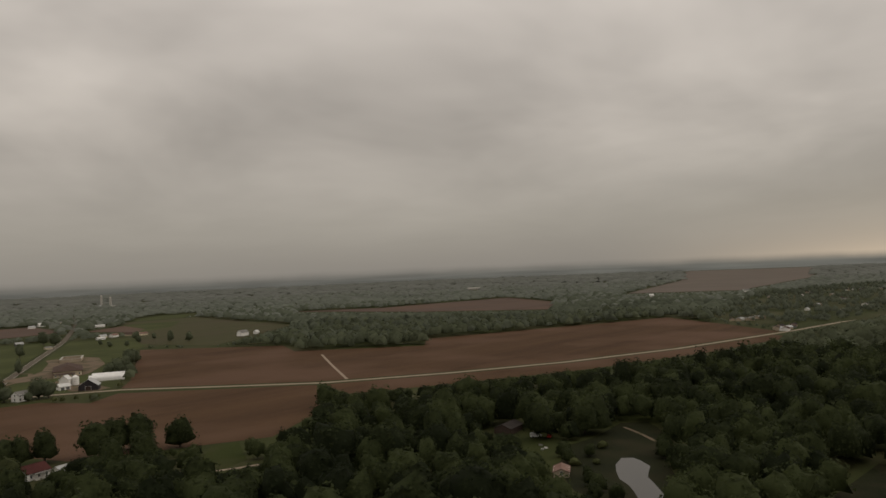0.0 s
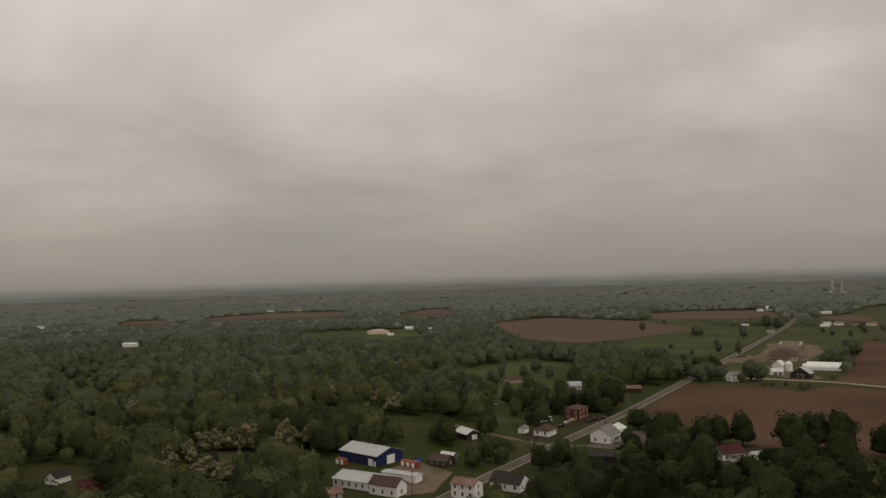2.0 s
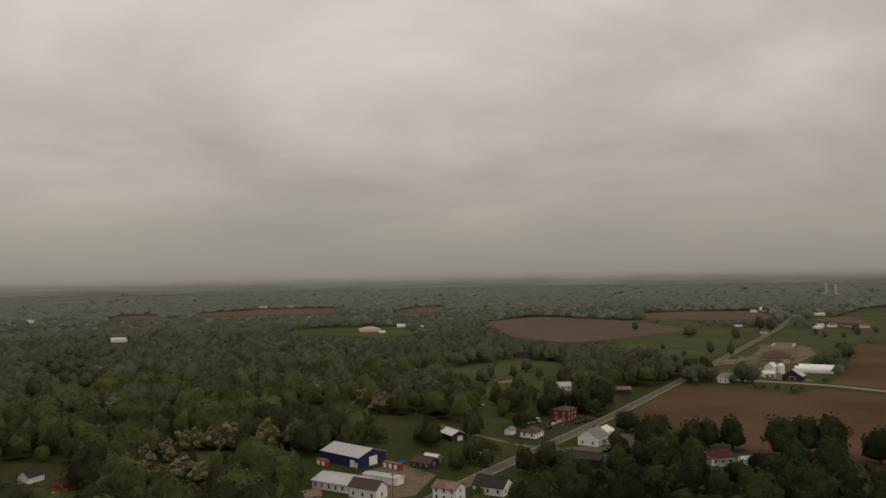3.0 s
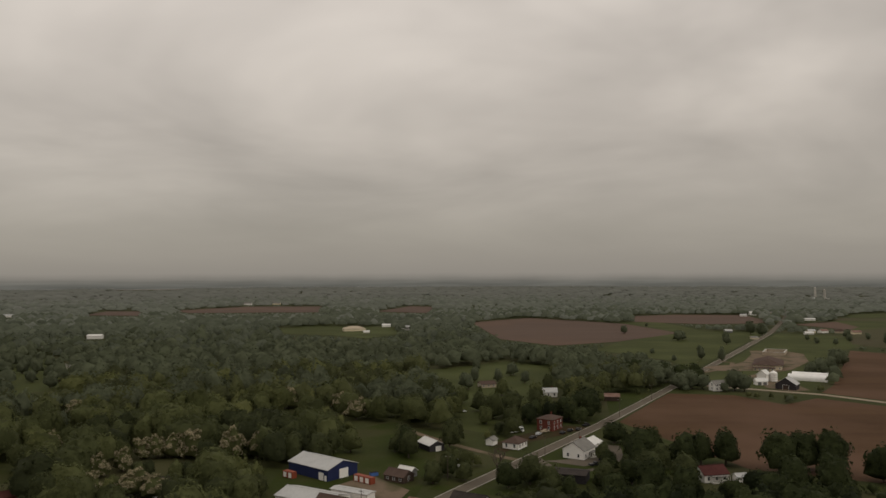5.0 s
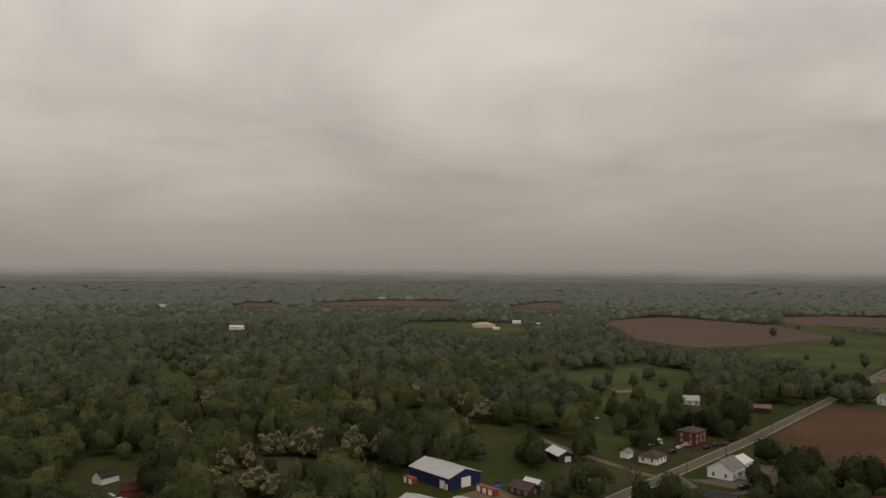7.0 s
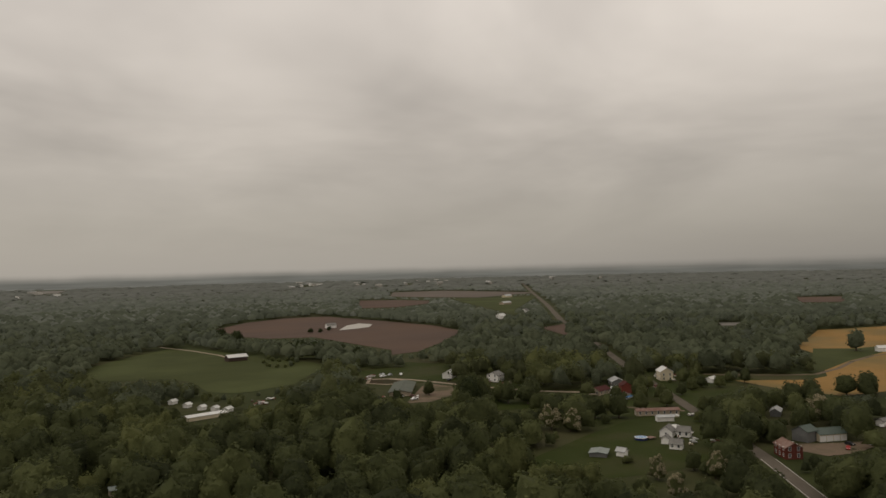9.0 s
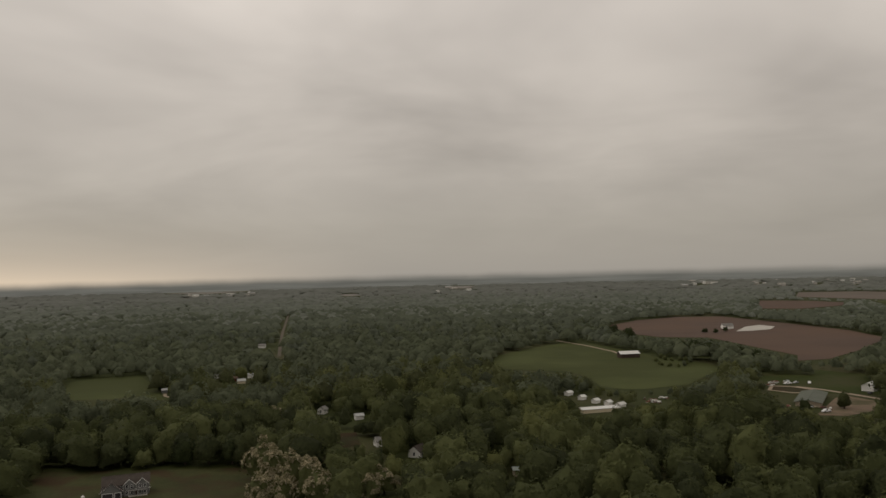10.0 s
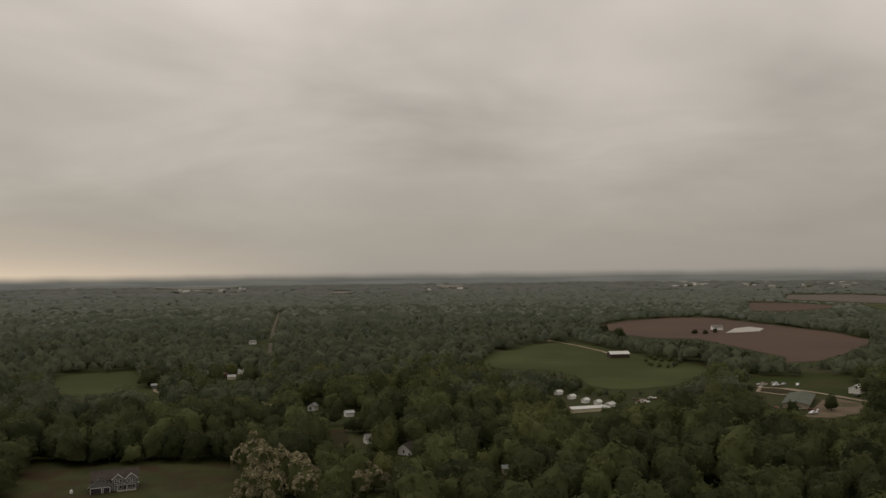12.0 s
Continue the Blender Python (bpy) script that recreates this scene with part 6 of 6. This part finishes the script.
    # scrap yard
    vehicle("camper", -314, -66, 78, CAR_PAINTS[0], "long white motorhome in a scrap yard")
    vehicle("van", -308, -71, 150, CAR_PAINTS[0], "white box van in a scrap yard")
    vehicle("van", -302, -78, 170, CAR_PAINTS[0], "white camper van on grass")
    rng = random.Random(12)
    for k in range(70):
        u, v = rng.random(), rng.random()
        x, y = -276 - 30 * v - 6 * u, -70 + 70 * u
        kind = rng.choice(("car", "pickup", "heap", "heap", "heap", "heap", "heap", "heap", "heap", "tank"))
        if kind == "heap":
            t = thing("scrap_heap", pose(x, y, 0.05, 0, 0, rng.uniform(0, 180)), "heap of pale scrap and boards on dirt", "scrap", "scrap heaps")
            for j in range(5):
                part("board", box(rng.uniform(-1.2, 1.2), rng.uniform(-1, 1), 0.02 + 0.26 * j, rng.uniform(0.8, 2.6), rng.uniform(0.3, 1.1), 0.28), rng.choice((WHITE, TAN, RUST, STEEL, CREAM, DARKWALL, BROWNWOOD)), t)
        elif kind == "tank":
            t = thing("old_tank", pose(x, y, 0.05), "old pale upright tank in a scrap yard", "tank", "old tanks")
            part("shell", tube(0.9, 0.9, 1.7, 12, cap=0.3), rng.choice((WHITE, STEEL, CREAM)), t)
            part("base_ring", tube(1.0, 1.0, 0.15, 12), RUST, t)
        else:
            p = rng.choice((CAR_PAINTS[0], CAR_PAINTS[1], CAR_PAINTS[2], CAR_PAINTS[5], CAR_PAINTS[0]))
            vehicle(kind, x, y, rng.uniform(0, 360), p, p.name.replace("car_paint_", "").replace("_", " ") + " " + kind + " standing in a scrap yard")
    building("dark_roofed_house", "house with a dark roof at a lawn", "house", -322, 20, 20, 13, 9, 3.0, 2.6, TAN, DARKROOF)
    for x, y, k, yaw in ((-448, -116, 0, 20), (-442, -108, 3, 60), (-330, -180, 3, 30), (-338, -184, 2, 80), (-345, -178, 0, 70), (-361, -362, 0, 20), (-392, -362, 4, 60), (-300, -470, 2, 40), (-270, -520, 0, 10), (-278, -524, 1, 30), (-286, -520, 0, 60), (-275, -530, 1, 90), (-240, -415, 0, 15)):
        vehicle("car" if k != 0 else "pickup", x, y, yaw, CAR_PAINTS[k], ("white", "silver", "black", "red", "dark blue", "tan")[k] + " vehicle parked on a yard")


village()
north_farm()
pond_side()
south_side()


# ---- trees that stand alone ----
SINGLE = [
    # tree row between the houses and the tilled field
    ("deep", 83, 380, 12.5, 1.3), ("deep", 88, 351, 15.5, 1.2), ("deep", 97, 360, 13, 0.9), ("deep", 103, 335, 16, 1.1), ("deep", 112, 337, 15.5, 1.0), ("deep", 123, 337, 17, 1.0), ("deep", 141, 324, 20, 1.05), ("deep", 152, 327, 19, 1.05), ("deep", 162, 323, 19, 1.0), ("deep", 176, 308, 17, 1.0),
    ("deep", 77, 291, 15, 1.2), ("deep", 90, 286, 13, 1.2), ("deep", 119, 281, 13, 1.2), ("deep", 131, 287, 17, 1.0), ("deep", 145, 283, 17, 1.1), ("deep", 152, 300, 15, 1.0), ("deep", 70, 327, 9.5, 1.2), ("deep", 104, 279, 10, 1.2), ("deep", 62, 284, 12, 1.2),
    # round the houses
    ("dark", -18, 352, 14, 0.9), ("deep", -20, 362, 14, 0.9), ("dark", 4, 384, 12, 0.9), ("deep", 0, 318, 10, 1.1), ("dark", -6, 308, 10, 1.1), ("dark", 7, 312, 9, 1.0), ("deep", 24, 300, 12, 1.0),
    ("dark", 33, 306, 13, 1.1), ("dark", 40, 296, 12, 1.1), ("deep", 46, 288, 9, 1.0), ("dark", 62, 300, 12, 1.2), ("deep", 74, 306, 12, 1.1), ("dark", 84, 318, 12, 1.2), ("deep", 84, 336, 13, 1.0), ("dark", 92, 330, 12, 1.0), ("dark", 96, 306, 13, 1.2),
    ("dark", 70, 440, 14, 1.0), ("green", 60, 452, 15, 0.9), ("green", 45, 440, 13, 0.9), ("dark", 38, 452, 17, 1.1), ("dark", 27, 446, 17, 0.95), ("dark", 1, 369, 16, 0.9), ("dark", -21, 369, 12.5, 1.1), ("dark", -23, 454, 16, 1.0), ("dark", -1, 492, 19, 1.1), ("dark", -12, 500, 18, 1.1), ("dark", -10, 563, 14, 1.1), ("dark", 72, 538, 15, 0.8), ("dark", 35, 420, 13, 1.0), ("green", 22, 430, 13, 0.8), ("green", 40, 470, 14, 0.9), ("dark", 55, 480, 14, 0.9), ("green", 78, 470, 13, 1.0), ("dark", 88, 486, 14, 1.0), ("green", 98, 500, 12, 1.0), ("dark", 84, 520, 13, 1.0), ("green", 60, 520, 13, 1.0),
    ("green", 16, 560, 14, 0.8), ("dark", 12, 569, 13.7, 0.75), ("dark", 22, 600, 15, 0.7), ("green", 40, 600, 12, 0.8), ("green", 56, 640, 13, 0.9), ("dark", 60, 590, 12, 0.8), ("green", 10, 500, 13, 0.9), ("dark", 20, 470, 14, 0.9),
    ("dark", -72, 291, 9, 1.1), ("green", -78, 280, 9, 1.1), ("dark", -80, 353, 14, 1.1), ("dark", -94, 378, 15, 1.1), ("lime", -86, 305, 14, 1.1), ("green", -100, 312, 14, 1.0), ("dark", -55, 362, 12, 0.9),
    # farm
    ("dark", 208, 553, 17, 1.05), ("dark", 213, 548, 15, 1.0), ("dark", 198, 545, 8, 1.1), ("dark", 170, 562, 14, 1.1), ("dark", 179, 561, 15, 1.1), ("dark", 187, 560, 13, 1.1), ("dark", 165, 690, 16, 1.2), ("dark", 178, 700, 15, 1.2), ("dark", 264, 735, 16, 0.6), ("dark", 302, 640, 10, 1.1), ("dark", 312, 632, 11, 1.1), ("green", 172, 556, 13, 1.1), ("dark", 180, 574, 14, 1.0), ("green", 150, 566, 14, 1.1), ("dark", 160, 575, 14, 1.0), ("dark", 250, 752, 17, 0.7), ("dark", 320, 655, 14, 1.1), ("dark", 334, 668, 15, 1.0), ("dark", 350, 690, 19, 0.9), ("green", 362, 700, 18, 0.9), ("dark", 305, 640, 12, 0.9),
    ("dark", 330, 905, 20, 0.7), ("dark", 420, 1060, 22, 0.9), ("dark", 430, 1045, 20, 0.9), ("green", 290, 960, 15, 1.0), ("green", 300, 975, 14, 1.0), ("green", 250, 1080, 14, 1.0), ("dark", 520, 905, 18, 0.6), ("dark", 532, 880, 14, 0.9),
    # pale blossoming trees at the wood north of the barn
    ("pale", -140, 352, 10.5, 1.1), ("pale", -134, 352, 12, 1.0), ("pale", -128, 352, 12.5, 1.0), ("pale", -121, 353, 13, 1.1), ("pale", -116, 351, 14.5, 0.9), ("pale", -98, 347, 17, 0.85), ("pale", -88, 352, 14, 1.15), ("pale", -140, 328, 10.5, 0.9), ("pale", -138, 295, 9.5, 1.1), ("pale", -120, 291, 12, 1.4), ("pale", -112, 287, 10, 1.4), ("pale", -147, 319, 10, 1.2),
    ("pale", -100, 482, 15, 1.1), ("pale", -53, 445, 14, 1.1), ("pale", -66, 470, 13, 1.0), ("pale", -191, 369, 10, 0.9), ("pale", -215, 440, 14, 1.0),
    # pool lawn and road trees
    ("pale", -252, -291, 14, 1.0), ("pale", -257, -282, 13, 1.0), ("dark", -300, -292, 15, 1.0), ("dark", -290, -300, 14, 1.0), ("green", -310, -228, 12, 1.1), ("green", -322, -236, 13, 1.0), ("green", -314, -216, 13, 1.1), 
    ("green", -303, -210, 8, 1.0), ("green", -258, -192, 9, 1.0), ("dark", -250, -197, 9, 1.0), ("green", -360, -222, 13, 1.2), ("pale", -380, -226, 14, 1.2), ("dark", -260, -385, 20, 0.9), ("dark", -266, -380, 18, 0.9), ("dark", -256, -424, 11, 1.0),
    # wheat field trees
    ("dark", -456, -257, 15, 1.1), ("dark", -466, -249, 16, 1.1), ("dark", -460, -246, 12, 1.0), ("dark", -485, -236, 14, 1.2), ("dark", -495, -227, 15, 1.1), ("dark", -505, -221, 14, 1.1), ("dark", -567, -232, 20, 0.9), ("dark", -585, -228, 19, 1.0), ("dark", -578, -220, 18, 1.0), ("dark", -674, -380, 22, 1.0),
    ("dark", -414, -254, 16, 1.0), ("dark", -403, -257, 15, 1.1), ("dark", -408, -246, 13, 1.1), ("dark", -648, -234, 18, 1.1), ("dark", -662, -226, 18, 1.1), ("dark", -677, -216, 18, 1.1), ("dark", -636, -240, 17, 1.1), ("dark", -840, -420, 20, 1.3), ("dark", -860, -430, 20, 1.3), ("dark", -850, -400, 20, 1.2), ("dark", -870, -408, 19, 1.2),
    # blossoming trees by the large house
    ("pale", 63, -303, 20, 0.9), ("pale", 54, -293, 19.5, 0.9), ("pale", 46, -285, 18, 0.95), ("pale", 40, -275, 17, 0.9), ("pale", 34, -265, 16.5, 0.9), ("pale", 56, -271, 14, 1.0), ("pale", 49, -267, 12.5, 0.9), ("pale", 16, -267, 12, 0.9), ("pale", 11, -281, 12, 1.0), ("pale", 78, -431, 12, 1.1), ("lime", -182, -206, 13, 1.1), ("lime", -190, -203, 12, 1.1), ("lime", -196, -199, 12, 1.0), ("lime", -174, -204, 13, 1.1),
    ("deep", 176, 625, 14, 1.2), ("deep", 184, 602, 15, 1.2), ("deep", 199, 613, 14, 1.0), ("deep", 170, 600, 15, 1.1), ("deep", 160, 640, 15, 1.2), ("deep", 148, 618, 15, 1.2), ("deep", 190, 580, 14, 1.1),
    ("pale", -246, -183, 12, 0.9), ("pale", -227, -195, 10, 0.8), ("pale", -215, -174, 10, 0.9), ("deep", -230, -419, 8, 1.1), ("deep", -258, -377, 19, 1.0), ("bush", -236, -221, 4, 1.3),
    # edge of the wood behind the house lot and along the southern fields
    ("deep", 172, -345, 14, 1.1), ("dark", 160, -346, 15, 1.1), ("deep", 149, -343, 13, 1.1), ("dark", 138, -345, 15, 1.0), ("deep", 127, -343, 14, 1.1), ("green", 116, -345, 15, 1.0), ("deep", 105, -342, 14, 1.1), ("dark", 94, -341, 15, 1.1), ("deep", 83, -340, 13, 1.1), ("dark", 73, -337, 15, 1.1),
    ("deep", -262, -713, 15, 1.0), ("deep", -275, -712, 17, 1.0), ("deep", -286, -705, 16, 1.1), ("deep", -283, -676, 15, 1.0), ("deep", -279, -645, 13, 1.0), ("deep", -295, -658, 16, 1.1), ("deep", -300, -630, 14, 1.0), ("deep", -253, -928, 17, 1.1), ("deep", -262, -890, 17, 1.1), ("deep", -380, -955, 7, 1.4), ("deep", -392, -950, 6, 1.4), ("deep", -412, -968, 7, 1.2),
    ("dark", 195, -603, 11, 1.0), ("deep", 183, -590, 12, 1.0), ("dark", 172, -572, 11, 1.0), ("deep", 190, -578, 8, 1.0), ("dark", 205, -632, 12, 1.0),
    ("deep", 218, 98, 7, 1.3), ("deep", 224, 104, 6, 1.2), ("deep", 232, 110, 5, 1.2), ("bush", 246, 124, 4, 1.3), ("deep", 262, 126, 6, 1.2), ("bush", 278, 128, 4, 1.3), ("deep", 214, 88, 6, 1.2), ("deep", 208, 94, 7, 1.2), ("bush", 252, 117, 3, 1.3), ("deep", 256, 135, 8, 1.1), ("deep", 248, 128, 7, 1.1), ("deep", 284, 150, 9, 1.1), ("deep", 275, 97, 9, 1.1), ("deep", 282, 100, 10, 1.1), ("deep", 300, 150, 12, 1.0),
]
bare_tree(21, 322, 12, 1)
bare_tree(169, 326, 14, 2)
bare_tree(-326, 655, 10, 5, CONCRETE, "dead tree with bleached white branches")
bare_tree(-434, 827, 10, 6, CONCRETE, "dead tree with bleached white branches")
for kind, x, y, h, w in SINGLE:
    if kind == "pale":
        BUILT.append((x, y, 6))
    tree(kind, x, y, h, w)


def garden_trees(poly, count, seed, kinds=("dark", "green", "green", "lime"), h0=7.0, h1=14.0, group="garden trees"):
    """Trees at random over a lawn, clear of houses and roads, kept low where they would hide houses from the camera."""
    rng = np.random.default_rng(seed)
    xs, ys = [p[0] for p in poly], [p[1] for p in poly]
    px, py = rng.uniform(min(xs), max(xs), count * 40), rng.uniform(min(ys), max(ys), count * 40)
    ok = inside(px, py, poly)
    for pts, reach, sight in ROADS:
        ok &= ~near_line(px, py, pts, reach + 1)
    for x, y, r in BUILT:
        ok &= (px - x) ** 2 + (py - y) ** 2 > (r * 0.85) ** 2
    px, py = px[ok], py[ok]
    h = rng.uniform(h0, h1, len(px))
    for s in np.arange(0.01, 0.16, 0.01)[::-1]:
        for x, y, r in BUILT:
            hid = (px * (1 + s) - x) ** 2 + (py * (1 + s) - y) ** 2 < (r * 0.7) ** 2
            h[hid] = np.minimum(h[hid], 82 * s / (1 + s) + 1.5)
    placed = []
    for x, y, hh in zip(px, py, h):
        if hh < 3.0 or any((x - a) ** 2 + (y - b) ** 2 < 36 for a, b in placed):
            continue
        tree(kinds[len(placed) % len(kinds)] if hh > 5 else "bush", x, y, hh, rng.uniform(0.8, 1.1), group)
        placed.append((x, y))
        if len(placed) == count:
            break


TRAILER, YELLOW, FRONT = [(-358, -379), (-389, -371), (-395, -314), (-332, -256), (-314, -257), (-303, -315)], [(-424, -388), (-459, -386), (-473, -330), (-395, -304), (-385, -330)], [(-311, -462), (-338, -414), (-282, -342), (-258, -354), (-266, -386)]
garden_trees(TRAILER, 16, 1)
garden_trees(YELLOW, 10, 2)
garden_trees(FRONT, 12, 3, ("dark", "green"), 8, 15)
garden_trees([(-455, -235), (-502, -169), (-471, -136), (-400, -90), (-375, -128), (-390, -180)], 12, 4, ("dark", "green"), 5, 10)
garden_trees([(-19, 671), (57, 742), (92, 698), (84, 563), (52, 500), (19, 407), (2, 422), (6, 538)], 6, 5, ("dark", "green"), 9, 14)
garden_trees([(-8, 300), (30, 345), (60, 395), (95, 445), (110, 530), (150, 548), (90, 430), (130, 350), (100, 325), (60, 300), (20, 290)], 5, 6, ("dark",), 5, 9)
garden_trees([(-58, 407), (-30, 440), (-7, 375), (-5, 345), (-58, 345)], 2, 7)
garden_trees([(466, 1080), (560, 980), (430, 832), (290, 590), (258, 545), (430, 832)], 6, 8, ("dark",), 9, 14, "farm trees")
garden_trees([(-615, -205), (-500, -126), (-432, -67), (-478, -34), (-515, -101), (-627, -182)], 11, 9, ("bush", "green"), 3, 6, "meadow bushes")
garden_trees([(300, 175), (335, 172), (340, 150), (318, 150)], 4, 10, ("dark",), 6, 9, "pond trees")
garden_trees([(-203, -645), (-238, -622), (-262, -680), (-236, -700)], 14, 21, ("bush", "dark"), 4, 8, "field bushes")
garden_trees([(295, 1321), (368, 1335), (380, 1138), (448, 1080), (218, 676), (215, 745), (165, 849), (217, 953), (333, 1092)], 3, 12, ("dark",), 7, 11, "field trees")
garden_trees([(-429, 747), (-438, 827), (-346, 702), (-287, 566), (-309, 540)], 20, 13, ("dark", "green"), 10, 17, "clearing trees")
build_woods()


def town_trees():
    """Trees in loose clumps among the far town's houses."""
    rng = np.random.default_rng(11)
    px, py = rng.uniform(883, 2167, 2600), rng.uniform(157, 507, 2600)
    ok = inside(px, py, [(1035, 370), (1657, 507), (2167, 356), (1060, 157), (883, 219)]) & (patch(px, py, 160, 23) + rng.uniform(-0.2, 0.2, 2600) > 0.5)
    for pts, reach, sight in ROADS:
        ok &= ~near_line(px, py, pts, reach + 3)
    for x, y, r in BUILT:
        ok &= (px - x) ** 2 + (py - y) ** 2 > (r * 0.95) ** 2
    px, py = px[ok], py[ok]
    plant("town_trees", px, py, rng.uniform(6, 13, len(px)), [crown_shape(240 + k, 8, 20, 0.070, DOME, lift=0.7) for k in range(4)], LEAF_HAZED_GREY, "grey-green broadleaf trees among far houses", 24, flat=1.1)


town_trees()


# ---- glowing backdrop ring painted as haze behind the last woods ----
def distance_ring():
    v, f = [], []
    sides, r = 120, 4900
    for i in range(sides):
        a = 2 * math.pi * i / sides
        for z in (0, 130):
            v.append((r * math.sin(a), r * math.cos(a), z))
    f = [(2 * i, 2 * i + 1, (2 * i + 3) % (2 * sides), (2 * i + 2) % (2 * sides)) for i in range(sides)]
    m = bpy.data.materials.new("glowing_haze_backdrop")
    m.use_nodes = True
    nt = m.node_tree
    nt.nodes.clear()
    N, L = nt.nodes.new, nt.links.new
    geo, sep, ramp = N("ShaderNodeNewGeometry"), N("ShaderNodeSeparateXYZ"), N("ShaderNodeValToRGB")
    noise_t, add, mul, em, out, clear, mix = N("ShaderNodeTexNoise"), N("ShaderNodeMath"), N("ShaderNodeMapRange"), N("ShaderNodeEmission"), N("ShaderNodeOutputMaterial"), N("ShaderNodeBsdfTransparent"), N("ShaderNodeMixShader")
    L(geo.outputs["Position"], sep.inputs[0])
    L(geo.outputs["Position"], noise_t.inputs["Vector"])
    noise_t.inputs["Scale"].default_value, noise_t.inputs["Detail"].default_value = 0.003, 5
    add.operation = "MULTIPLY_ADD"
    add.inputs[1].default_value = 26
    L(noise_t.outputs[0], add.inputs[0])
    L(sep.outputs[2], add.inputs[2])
    # the painted haze fades over a taller band north-east and is tinted lighter south-west
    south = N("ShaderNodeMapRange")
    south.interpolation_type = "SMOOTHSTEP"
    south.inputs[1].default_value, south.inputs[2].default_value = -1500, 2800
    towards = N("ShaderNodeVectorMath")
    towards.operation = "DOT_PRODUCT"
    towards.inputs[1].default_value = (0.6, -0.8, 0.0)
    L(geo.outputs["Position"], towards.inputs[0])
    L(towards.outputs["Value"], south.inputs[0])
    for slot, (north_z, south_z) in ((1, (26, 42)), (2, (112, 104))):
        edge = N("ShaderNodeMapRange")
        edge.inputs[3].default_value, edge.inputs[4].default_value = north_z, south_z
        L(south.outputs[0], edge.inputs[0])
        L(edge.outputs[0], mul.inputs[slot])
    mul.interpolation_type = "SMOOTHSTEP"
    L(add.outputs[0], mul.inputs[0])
    # Emission stands in for light scattered by hazy air.
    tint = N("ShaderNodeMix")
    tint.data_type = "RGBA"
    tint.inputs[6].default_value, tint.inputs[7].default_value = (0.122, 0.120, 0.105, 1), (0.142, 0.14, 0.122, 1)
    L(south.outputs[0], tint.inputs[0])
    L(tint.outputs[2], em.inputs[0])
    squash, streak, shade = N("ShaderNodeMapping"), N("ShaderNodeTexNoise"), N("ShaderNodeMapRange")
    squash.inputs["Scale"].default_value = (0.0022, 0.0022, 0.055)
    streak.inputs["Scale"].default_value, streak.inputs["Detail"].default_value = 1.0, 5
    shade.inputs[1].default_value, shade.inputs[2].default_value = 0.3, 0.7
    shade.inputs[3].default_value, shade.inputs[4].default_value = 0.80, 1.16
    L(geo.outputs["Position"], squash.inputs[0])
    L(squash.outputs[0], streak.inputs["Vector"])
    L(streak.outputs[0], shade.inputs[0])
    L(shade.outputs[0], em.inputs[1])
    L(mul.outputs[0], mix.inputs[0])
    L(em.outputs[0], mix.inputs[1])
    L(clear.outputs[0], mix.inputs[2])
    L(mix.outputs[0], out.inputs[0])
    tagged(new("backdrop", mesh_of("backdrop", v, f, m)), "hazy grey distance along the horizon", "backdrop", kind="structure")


distance_ring()
